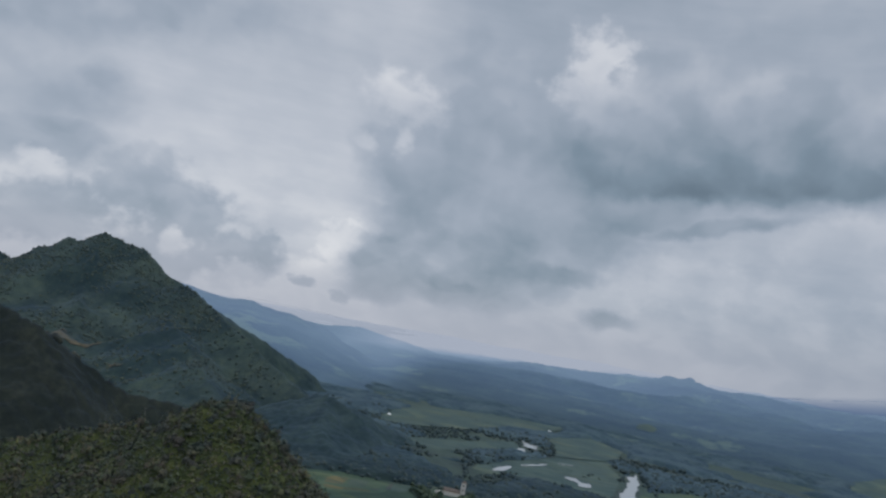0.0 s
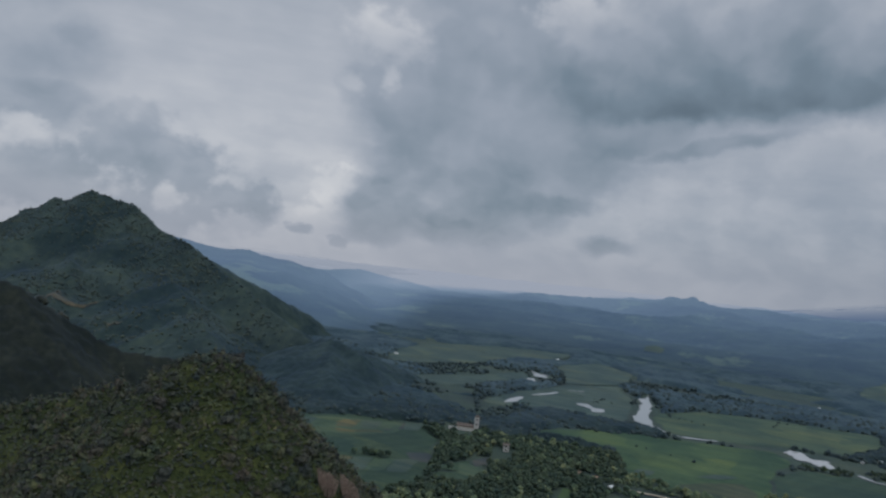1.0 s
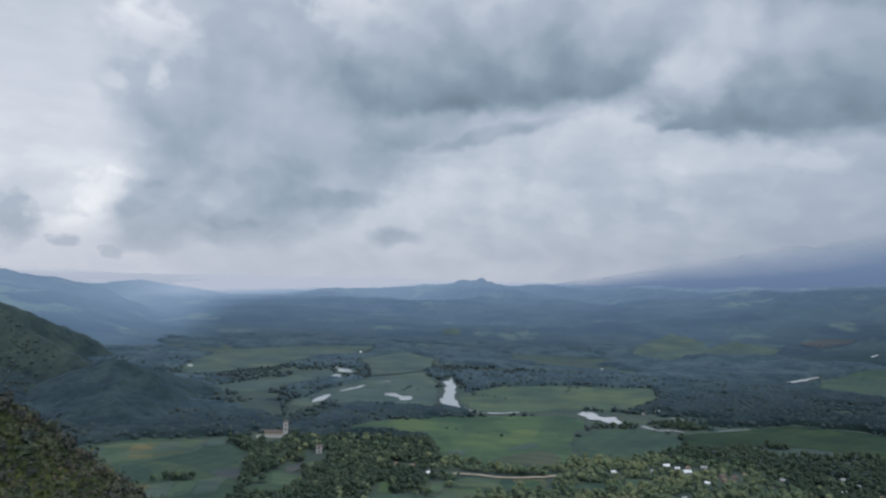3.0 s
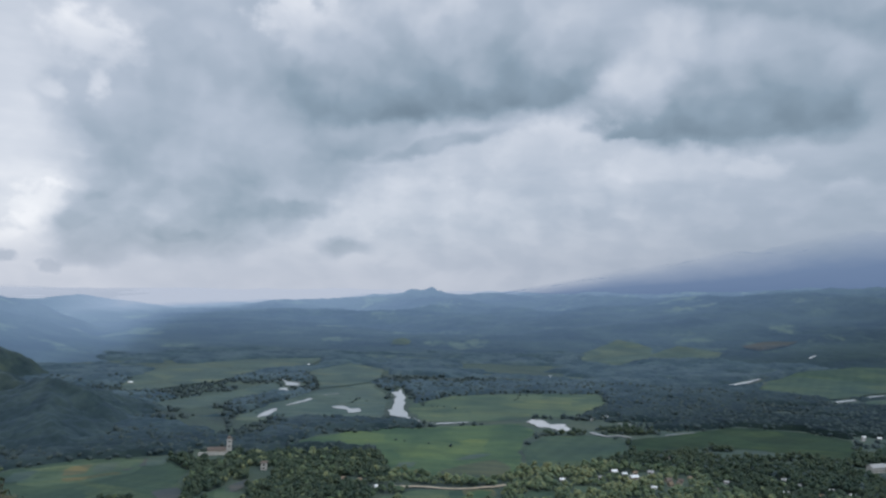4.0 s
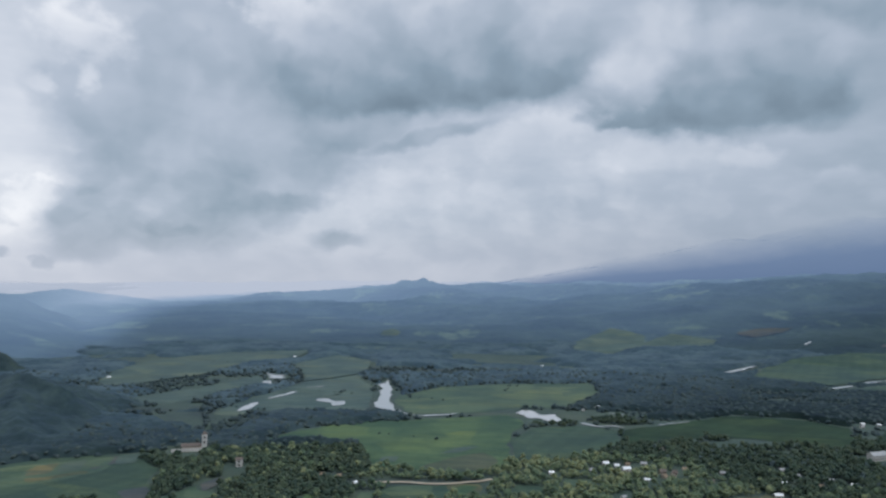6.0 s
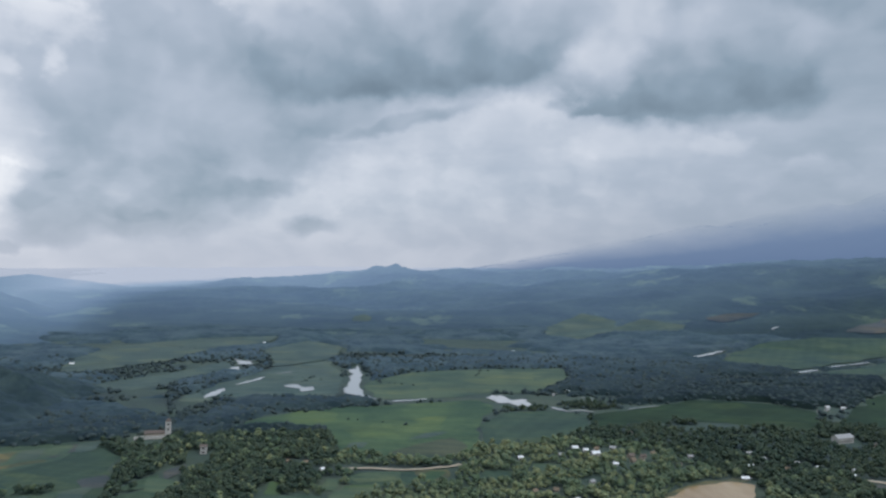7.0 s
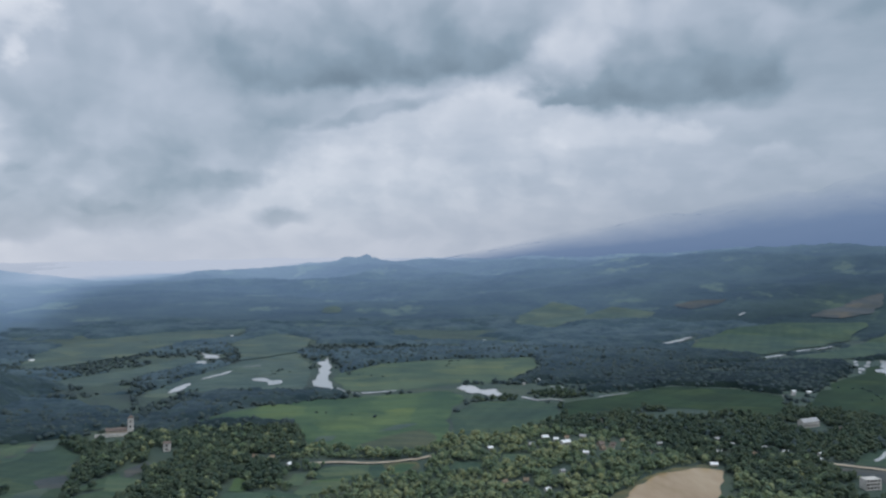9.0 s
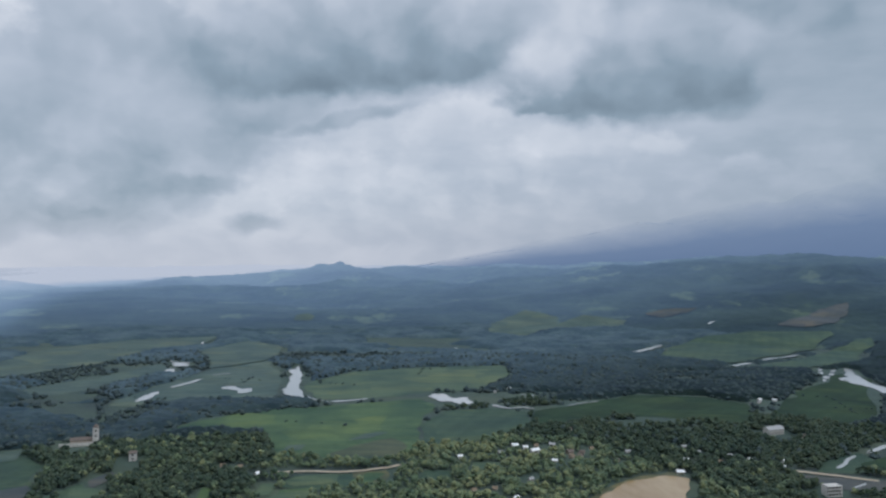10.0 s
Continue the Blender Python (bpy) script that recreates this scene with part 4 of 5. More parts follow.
def plain(name, dark, light, rough=0.8, size=0.5, metal=0.0, ribs=0.0):
    m = Mat(name, rough, 0.3)
    n = m.noise(size, 5, 0.65)
    m.base(m.ramp(n, (0.3, dark), (0.7, light)))
    m.b.inputs["Metallic"].default_value = metal
    m.bump(m.noise(size * 6, 3, 0.6), 0.2, 0.02)
    return m.m


MAT_WALL = plain("white_plaster", (0.42, 0.41, 0.39), (0.62, 0.61, 0.58))
MAT_WALL_TAN = plain("tan_plaster", (0.34, 0.29, 0.245), (0.50, 0.43, 0.37))
MAT_TIN = plain("bright_tin_roof", (0.66, 0.68, 0.70), (0.86, 0.88, 0.90), 0.5, 0.7)
MAT_TIN_GREY = plain("grey_sheet_roof", (0.26, 0.27, 0.28), (0.40, 0.41, 0.42), 0.55, 0.7)
MAT_TILE = plain("brown_tile_roof", (0.105, 0.088, 0.078), (0.175, 0.145, 0.128), 0.8, 0.9)
MAT_THATCH = plain("weathered_thatch", (0.16, 0.125, 0.09), (0.28, 0.225, 0.165), 0.95, 1.2)
MAT_DARK = plain("dark_opening", (0.02, 0.022, 0.025), (0.035, 0.037, 0.04), 0.35, 2.0)
MAT_WOOD = plain("weathered_wood", (0.11, 0.075, 0.05), (0.19, 0.135, 0.09), 0.85, 3.0)


def build_house(label, w, d, h, rise, wall, roof):
    house = new("house")
    body = part("wall", gable_walls(w, d, h, rise), wall, house)
    for side in (1, -1):
        part("roof", roof_slope(w, d, h, rise, side), roof, house)
    part("ridge_cap", box(-w / 2 - 0.6, w / 2 + 0.6, -0.2, 0.2, h + rise + 0.06, h + rise + 0.26, 0.05), roof, house)
    part("door", box(-0.5, 0.5, -d / 2 - 0.06, -d / 2 + 0.02, 0.05, 2.1), MAT_WOOD, house, "weathered wooden door")
    for x in (-w * 0.3, w * 0.3):
        win = part("window", box(x - 0.65, x + 0.65, -d / 2 - 0.07, -d / 2 + 0.02, 0.95, 2.1), MAT_WALL, house, "small window with plastered frame")
        part("pane", box(x - 0.55, x + 0.55, -d / 2 - 0.09, -d / 2 - 0.04, 1.05, 2.0), MAT_DARK, win)
    return tagged(house, label, "house")


HOUSE_KINDS = {
    "white": build_house("white-walled village house with a bright tin roof", 5.8, 4.8, 2.7, 1.3, MAT_WALL, MAT_TIN),
    "grey": build_house("plastered village house with a grey sheet roof", 5.6, 4.6, 2.6, 1.3, MAT_WALL, MAT_TIN_GREY),
    "tile": build_house("tan village house with a brown tiled roof", 6.2, 5, 2.7, 1.7, MAT_WALL_TAN, MAT_TILE),
    "hut": build_house("small thatched hut among the trees", 5, 4.2, 2.4, 1.7, MAT_WALL_TAN, MAT_THATCH),
    "long": build_house("long white house with a bright tin roof", 8.4, 5.4, 2.8, 1.5, MAT_WALL, MAT_TIN),
}
FIRST = set()


def house(kind, x, y, turn=0.0, size=1.0):
    OPEN_LAND.append(([(x - 6, y - 11), (x + 6, y - 11), (x + 7, y + 4), (x - 7, y + 4)], 1.0))
    z = float(ground_height(np.array([x]), np.array([y]))[0]) - 0.05
    m = pose(x, y, z, 0, 0, turn) @ Matrix.Scale(0.8, 4)
    src = HOUSE_KINDS[kind]
    if kind not in FIRST:
        FIRST.add(kind)
        src.matrix_basis = m
        return src
    return copy_thing(src, m)


for kind, x, y, turn in (
        ("white", 152, 644, 12), ("white", 160, 639, -8), ("long", 165, 628, 18), ("white", 103, 616, 5), ("white", 174, 600, -15)):
    house(kind, x, y, turn)
for kind, x, y, turn in (
        ("tile", 192, 622, 25), ("tile", 202, 622, -10), ("hut", 190, 610, 40), ("hut", 170, 644, 8), ("grey", 184, 645, -25), ("grey", 145, 557, 30)):
    house(kind, x, y, turn)
for kind, x, y, turn in (
        ("hut", 157, 565, -20), ("white", 126, 519, 35), ("grey", 293, 634, 0), ("long", 276, 596, -4), ("long", 259, 566, -6), ("white", 329, 594, 3)):
    house(kind, x, y, turn)
for kind, x, y, turn in (
        ("long", 354, 587, 16), ("grey", 341, 560, -8), ("grey", 455, 803, 12), ("white", 478, 812, -20), ("tile", 520, 1320, 5), ("white", -47, 581, 60)):
    house(kind, x, y, turn)
for kind, x, y, turn in (
        ("hut", -74, 602, -6), ("hut", -61, 599, 14), ("white", 198, 889, 30), ("grey", 178, 869, 80), ("long", -427, 1038, 8), ("white", -223, 1279, 0)):
    house(kind, x, y, turn)
for kind, x, y, turn in (
        ("white", 181, 1217, -10), ("long", 374, 1232, 4), ("tile", 213, 696, 15), ("tile", 416, 661, -12), ("hut", 405, 690, 22), ("grey", 444, 798, 30), ("long", 396, 503, 10)):
    house(kind, x, y, turn)

for kind, x, y, turn in (
        ("tile", 198, 613, -30), ("grey", 137, 626, 10), ("hut", 101, 536, 25), ("hut", 116, 539, -12), ("hut", 213, 632, 15), ("grey", 297, 617, 20), ("hut", 302, 590, -18), ("grey", 318, 606, 5), ("white", 344, 574, 40), ("grey", 240, 622, -5), ("tile", 222, 598, 33), ("white", 463, 816, 8)):
    house(kind, x, y, turn)


def build_school(x, y, turn):
    """The large two-storey building with a grey roof and a gallery."""
    OPEN_LAND.append(([(x - 16, y - 24), (x + 16, y - 24), (x + 16, y + 10), (x - 16, y + 10)], 1.0))
    ob = new("long_building")
    w, d, h = 22.0, 9.0, 6.2
    part("wall", gable_walls(w, d, h, 2.6), MAT_WALL, ob)
    for side in (1, -1):
        part("roof", roof_slope(w, d, h, 2.6, side, 0.9, 0.18), MAT_TIN_GREY, ob)
    for level in (0.3, 3.4):
        part("gallery", box(-w / 2 + 0.5, w / 2 - 0.5, -d / 2 - 1.4, -d / 2 - 0.02, level - 0.15, level + 0.05), MAT_WALL, ob)
        part("railing", box(-w / 2 + 0.5, w / 2 - 0.5, -d / 2 - 1.45, -d / 2 - 1.35, level + 0.07, level + 0.95), MAT_WALL, ob)
        for k in range(6):
            cx = -w / 2 + 2.4 + k * 3.44
            win = part("window", box(cx - 0.9, cx + 0.9, -d / 2 - 0.06, -d / 2 + 0.03, level + 1.0, level + 2.4), MAT_WALL, ob)
            part("pane", box(cx - 0.8, cx + 0.8, -d / 2 - 0.09, -d / 2 - 0.03, level + 1.1, level + 2.3), MAT_DARK, win)
    for k in range(7):
        cx = -w / 2 + 0.7 + k * (w - 1.4) / 6
        part("column", box(cx - 0.15, cx + 0.15, -d / 2 - 1.45, -d / 2 - 1.15, 0, 6.1), MAT_WALL, ob)
    ob.matrix_basis = pose(x, y, 0, 0, 0, turn) @ Matrix.Scale(0.8, 4)
    return tagged(ob, "large two-storey white building with a grey pitched roof", "building")


build_school(395, 674, 18)


def build_block(x, y, turn):
    """The white flat-roofed block with dark open storeys."""
    OPEN_LAND.append(([(x - 16, y - 30), (x + 16, y - 30), (x + 16, y + 12), (x - 16, y + 12)], 1.0))
    ob = new("flat_roofed_building")
    w, d = 14.0, 8.0
    # solid near-black core: the shade inside the galleries put into its colour
    part("core", box(-w / 2 + 0.6, w / 2 - 0.6, -d / 2 + 1.4, d / 2, 0, 8.6), MAT_DARK, ob, "dark recessed storeys")
    for k in range(4):
        z = 0.1 + k * 2.85
        part("floor_slab", box(-w / 2, w / 2, -d / 2, d / 2 + 0.1, z, z + 0.35, 0.04), MAT_WALL, ob)
        if k < 3:
            part("parapet", box(-w / 2, w / 2, -d / 2, -d / 2 + 0.18, z + 0.36, z + 1.25), MAT_WALL, ob)
    for k in range(5):
        cx = -w / 2 + 0.2 + k * (w - 0.4) / 4
        part("column", box(cx - 0.2, cx + 0.2, -d / 2 + 0.2, -d / 2 + 0.55, 0, 8.6), MAT_WALL, ob)
    for side in (-1, 1):
        part("end_wall", box(side * w / 2 - 0.15, side * w / 2 + 0.15, -d / 2 + 1.2, d / 2, 0.46, 8.6), MAT_WALL, ob)
    ob.matrix_basis = pose(x, y, 0, 0, 0, turn) @ Matrix.Scale(0.8, 4)
    return tagged(ob, "white flat-roofed block with dark open galleries", "building")


build_block(341, 511, 6)


def build_chapel(x, y, turn):
    """A slim pale tower with a long low hall and a white forecourt wall."""
    OPEN_LAND.append(([(x - 24, y - 30), (x + 4, y - 40), (x + 6, y + 8), (x - 30, y + 8)], 1.0))
    ob = new("tower_building")
    tower = part("tower", box(-2.2, 2.2, -2.2, 2.2, 0, 12.5, 0.15), MAT_WALL, ob, "slim pale tower")
    bm = bmesh.new()
    bmesh.ops.create_cone(bm, cap_ends=True, segments=4, radius1=3.3, radius2=0.2, depth=2.6, matrix=Matrix.Translation((0, 0, 13.85)) @ Matrix.Rotation(radians(45), 4, "Z"))
    part("cap", bm, MAT_TILE, tower)
    # near-black slabs on the wall stand for shade inside the openings
    for z in (5.0, 9.2):
        part("opening", box(-0.6, 0.6, -2.26, -2.14, z, z + 1.8), MAT_DARK, tower)
    hall = part("hall", gable_walls(16, 7, 3.2, 1.5), MAT_WALL_TAN, ob, "long low tan hall", pose(-10.5, 2, 0))
    for side in (1, -1):
        part("roof", roof_slope(16, 7, 3.2, 1.5, side), MAT_TILE, hall)
    part("forecourt_wall", box(-26, 2.5, -9.3, -8.9, 0, 2.8, 0.05), MAT_WALL, ob, "low white wall")
    ob.matrix_basis = pose(x, y, 0, 0, 0, turn)
    return tagged(ob, "pale tower with a long brown-roofed hall beside it", "building")


build_chapel(-187, 676, 14)


def build_kiln(x, y):
    OPEN_LAND.append(([(x - 6, y - 42), (x + 8, y - 42), (x + 8, y + 5), (x - 7, y + 5)], 3.0))
    ob = new("narrow_house")
    part("wall", gable_walls(5, 5, 6.0, 1.2), MAT_WALL, ob)
    for side in (1, -1):
        part("roof", roof_slope(5, 5, 6.0, 1.2, side, 0.4), MAT_TILE, ob)
    for z in (1.0, 3.8):
        win = part("window", box(-1.0, 1.0, -2.56, -2.44, z, z + 1.4), MAT_WALL, ob)
        part("pane", box(-0.85, 0.85, -2.6, -2.5, z + 0.12, z + 1.28), MAT_DARK, win)
    ob.matrix_basis = pose(x, y, 0, 0, 0, 8)
    return tagged(ob, "narrow two-storey pale house among trees", "house")


build_kiln(-143, 623)

# ---- trees and shrubs ----


def leaf_material(name, dark, mid, light, sheen=0.15, per_object=False, gloss=0.5, stand=None, tints=((1.6, 1.4, 0.9),)):
    """Leaves; stand: size of the darker stands of another kind of tree; tints: the hues that single plants take."""
    m = Mat(name, 0.75, gloss)
    n = m.noise(0.3, 5, 0.75)
    col = m.ramp(n, (0.28, dark), (0.5, mid), (0.75, light))
    who = m.each() if per_object else m.island()
    stops = [(k / max(len(tints) - 1, 1), t) for k, t in enumerate(tints)]
    hue = m.ramp(who, *stops) if len(tints) > 1 else tints[0]
    col = m.mix(m.span(who, 0, 1, 0.0, 0.7) if len(tints) == 1 else 1.0, col, m.mix(1.0, col, hue, "MULTIPLY"))
    if stand:
        kind = m.noise(stand, 3, 0.55)
        col = m.mix(m.span(kind, 0.47, 0.53), m.mix(1.0, col, (0.62, 0.72, 0.74), "MULTIPLY"), col)
    big = m.noise(0.012, 3, 0.5)
    col = m.mix(m.span(big, 0.4, 0.6, 0.0, 0.55), col, m.mix(1.0, col, (0.62, 0.72, 0.8), "MULTIPLY"))
    m.base(col).bump(m.noise(1.6, 3, 0.7), 0.7, 0.5)
    return m.sheen(sheen, rough=0.8).m


TREE_HUES = ((0.55, 0.66, 0.70), (0.80, 0.92, 0.80), (1.0, 1.0, 0.85), (0.68, 0.80, 0.78), (1.2, 1.15, 0.9), (0.85, 0.85, 0.8))
MAT_LEAF = leaf_material("tree_leaves", (0.112, 0.134, 0.080), (0.190, 0.214, 0.116), (0.300, 0.306, 0.160), 0.07, False, 0.15, 0.03, TREE_HUES)
# wood leaves lifted and blued to match the haze in the canopy colour
MAT_LEAF_WOODS = leaf_material("wood_leaves", (0.044, 0.062, 0.062), (0.056, 0.078, 0.074), (0.072, 0.098, 0.080), 0.06, False, 0.06, None, ((0.8, 0.85, 0.9), (1.15, 1.1, 1.0)))
MAT_LEAF_GROVE = leaf_material("grove_leaves", (0.040, 0.056, 0.040), (0.062, 0.084, 0.052), (0.100, 0.120, 0.068), 0.06, False, 0.08, None, TREE_HUES)
MAT_LEAF_CREST = leaf_material("crest_leaves", (0.040, 0.056, 0.054), (0.054, 0.074, 0.066), (0.078, 0.098, 0.076), 0.08, False, 0.1)
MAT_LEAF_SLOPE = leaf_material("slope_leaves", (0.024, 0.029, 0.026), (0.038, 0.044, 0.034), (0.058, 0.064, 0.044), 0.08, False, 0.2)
MAT_LEAF_EACH = leaf_material("village_tree_leaves", (0.112, 0.134, 0.080), (0.190, 0.214, 0.116), (0.300, 0.306, 0.160), 0.07, True, 0.15, 0.03, TREE_HUES)
SCRUB_HUES = ((0.55, 0.62, 0.75), (0.9, 1.1, 0.75), (1.2, 1.25, 0.7), (1.25, 0.9, 0.9), (0.7, 0.72, 0.78), (1.15, 0.95, 0.9), (1.6, 1.65, 0.75))
MAT_SHRUB = leaf_material("shrub_leaves", (0.030, 0.035, 0.027), (0.078, 0.082, 0.046), (0.168, 0.158, 0.076), 0.08, False, 0.4, 0.09, SCRUB_HUES)
MAT_SHRUB_EACH = leaf_material("hill_shrub_leaves", (0.030, 0.035, 0.027), (0.078, 0.082, 0.046), (0.168, 0.158, 0.076), 0.08, True, 0.4, 0.09, SCRUB_HUES)
MAT_BARK = plain("tree_bark", (0.045, 0.034, 0.025), (0.10, 0.08, 0.06), 0.9, 4.0)


def ico(level):
    bm = bmesh.new()
    bmesh.ops.create_icosphere(bm, subdivisions=level, radius=1)
    v = np.array([p.co[:] for p in bm.verts])
    f = np.array([[p.index for p in q.verts] for q in bm.faces])
    bm.free()
    return v, f


ICO = {1: ico(1), 2: ico(2)}
rng = np.random.default_rng(7)


def crown_shape(lobes, level, width, height, base):
    """A crown of uneven lobes: width and height in metres, base of the crown above the ground."""
    vs, fs, off = [], [], 0
    for k in range(lobes):
        v, f = ICO[level]
        rough = 1 + 0.40 * (rng.random(len(v)) - 0.5) * 2
        a = 2 * math.pi * (k / max(lobes, 1) + 0.2 * rng.random())
        reach = 0.0 if lobes == 1 else width * 0.26
        size = 0.5 if lobes == 1 else 0.30 + 0.08 * rng.random()
        up = 0.48 if k or lobes == 1 else 0.62
        c = np.array([reach * math.cos(a) * (k > 0), reach * math.sin(a) * (k > 0), base + height * (up + 0.12 * (rng.random() - 0.5))])
        vs.append(v * rough[:, None] * np.array([width * size, width * size, height * (size + 0.02)]) + c)
        fs.append(f + off)
        off += len(v)
    return np.concatenate(vs), np.concatenate(fs)


def tree_crown(lobes, width, height, base):
    """A broken crown: small lobes of foliage thrown unevenly over a leaning dome, with dents between them."""
    vs, fs, off = [], [], 0
    lean = 0.12 * width * (rng.random(2) - 0.5)
    for k in range(lobes):
        v, f = ICO[1]
        up = (k + 0.5) / lobes
        a = 2.4 * k + 0.8 * rng.random()
        reach = width * 0.36 * math.sqrt(1 - 0.85 * up * up) * (0.65 + 0.5 * rng.random())
        size = width * (0.17 + 0.13 * rng.random())
        c = np.array([reach * math.cos(a) + lean[0] * up, reach * math.sin(a) + lean[1] * up, base + height * (0.30 + 0.55 * up * (0.85 + 0.3 * rng.random()))])
        rough = 1 + 0.35 * (rng.random(len(v)) - 0.5) * 2
        vs.append(v * rough[:, None] * np.array([size, size, size * 0.85]) + c)
        fs.append(f + off)
        off += len(v)
    return np.concatenate(vs), np.concatenate(fs)


def tube(path, radii, sides=6):
    """A tapered limb along points."""
    vs, fs = [], []
    for i, (p, r) in enumerate(zip(path, radii)):
        for k in range(sides):
            a = 2 * math.pi * k / sides
            vs.append((p[0] + r * math.cos(a), p[1] + r * math.sin(a), p[2]))
    for i in range(len(path) - 1):
        for k in range(sides):
            j = (k + 1) % sides
            a, b, c, d = i * sides + k, i * sides + j, (i + 1) * sides + j, (i + 1) * sides + k
            fs += [(a, b, c), (a, c, d)]
    return np.array(vs), np.array(fs)


def join(pieces):
    vs, fs, off = [], [], 0
    for v, f in pieces:
        vs.append(v)
        fs.append(f + off)
        off += len(v)
    return np.concatenate(vs), np.concatenate(fs)


def limbs(height, spread):
    pieces = [tube([(0, 0, -0.4), (0.1, 0.05, height * 0.35), (0.0, 0.1, height * 0.62)], [0.30, 0.21, 0.12])]
    for k in range(4):
        a = k * 1.6 + 0.4
        pieces.append(tube([(0.05, 0.05, height * (0.3 + 0.06 * k)), (spread * 0.25 * math.cos(a), spread * 0.25 * math.sin(a), height * (0.52 + 0.05 * k))], [0.12, 0.05], 4))
    return join(pieces)


def leaf_clump(count, width, height, leaf, base=0.0, core=True):
    """Small pointed leaves over a lumpy, hollow shell, with gaps."""
    d = rng.normal(size=(count, 3))
    d /= np.linalg.norm(d, axis=1)[:, None]
    d[:, 2] = np.abs(d[:, 2]) * 0.9 + 0.02
    lump = 0.8 + 0.35 * np.sin(d[:, 0] * 5 + 1) * np.cos(d[:, 1] * 6) + 0.18 * (rng.random(count) - 0.5)
    c = d * lump[:, None] * np.array([width / 2, width / 2, height]) + np.array([0, 0, base])
    t1 = np.cross(d + 0.6 * rng.normal(size=(count, 3)), rng.normal(size=(count, 3)))
    t1 /= np.linalg.norm(t1, axis=1)[:, None]
    t2 = np.cross(d, t1)
    s = leaf * (0.6 + 0.8 * rng.random(count))[:, None]
    v = np.stack([c - t1 * s, c + t2 * s * 0.55 + d * 0.1 * s, c + t1 * s, c - t2 * s * 0.55 + d * 0.1 * s], 1).reshape(-1, 3)
    i = np.arange(count) * 4
    f = np.concatenate([np.stack([i, i + 1, i + 2], 1), np.stack([i, i + 2, i + 3], 1)])
    return v, f


def inside(px, py, outline, margin):
    """Which points lie in the outline or within a margin of it."""
    o = np.array(outline, dtype=float)
    hit = np.zeros(len(px), dtype=bool)
    near = np.full(len(px), 1e9)
    for (x0, y0), (x1, y1) in zip(o, np.roll(o, -1, 0)):
        cross = ((y0 > py) != (y1 > py)) & (px < (x1 - x0) * (py - y0) / (y1 - y0 + 1e-9) + x0)
        hit ^= cross
        dx, dy = x1 - x0, y1 - y0
        s = np.clip(((px - x0) * dx + (py - y0) * dy) / (dx * dx + dy * dy + 1e-9), 0, 1)
        near = np.minimum(near, np.hypot(px - x0 - s * dx, py - y0 - s * dy))
    return hit | (near < margin)


def streaks(x, y):
    """Open meadow lies in long streaks between the woods where this is negative."""
    return fbm(x * 0.45 + 0.1 * y, y, 95, 4, 131) + 0.22 + 0.22 * smooth(np.degrees(np.arctan2(x, y)), 6, 14) + 0.3 * (1 - smooth(np.hypot(x, y), 700, 800))


def scatter(step, r0, r1, a0, a1, seed):
    """Jittered places between two distances and two compass bearings, clear of fields, water, roads and houses."""
    xs = np.arange(-1250, 1500, step)
    ys = np.arange(250, 2060, step)
    X, Y = np.meshgrid(xs, ys)
    g = np.random.default_rng(seed)
    X = (X + step * 0.9 * (g.random(X.shape) - 0.5)).ravel()
    Y = (Y + step * 0.9 * (g.random(Y.shape) - 0.5)).ravel()
    r, a = np.hypot(X, Y), np.degrees(np.arctan2(X, Y))
    ok = (r >= r0) & (r < r1) & (a > a0) & (a < a1)
    X, Y = X[ok], Y[ok]
    free = np.ones(len(X), dtype=bool)
    wx, wy = X + 7 * fbm(X, Y, 40, 3, 101) + 4 * fbm(X, Y, 9, 2, 103), Y + 7 * fbm(X, Y, 40, 3, 102)
    for outline, margin in OPEN_LAND:
        free &= ~inside(wx, wy, outline, margin)
    # lone trees and hedge lines stand out in the fields
    lone = (r0 < 690) & (fbm(X, Y, 55, 2, 105) > 0.56) & (np.abs(fbm(X, Y, 120, 2, 107)) < 0.05)
    for outline, margin in OPEN_LAND:
        if outline not in FIELD_LAND:
            lone &= ~inside(X, Y, outline, margin)
    free |= lone
    X, Y = X[free], Y[free]
    high = np.maximum(np.maximum(mountain_height(X, Y), knoll_height(X, Y)), np.maximum(spur_height(X, Y), near_height(X, Y)))
    gap = fbm(X, Y, 70, 3, 77) + 0.4 * smooth(np.degrees(np.arctan2(X, Y)), 10, 18) + 0.25 * (r0 < 690) * (fbm(X, Y, 24, 2, 79))
    keep = (high < 1.0) & (gap > (-0.8 if r0 < 690 else -0.42)) & ((r0 < 690) | (streaks(X, Y) > 0))
    return X[keep], Y[keep]


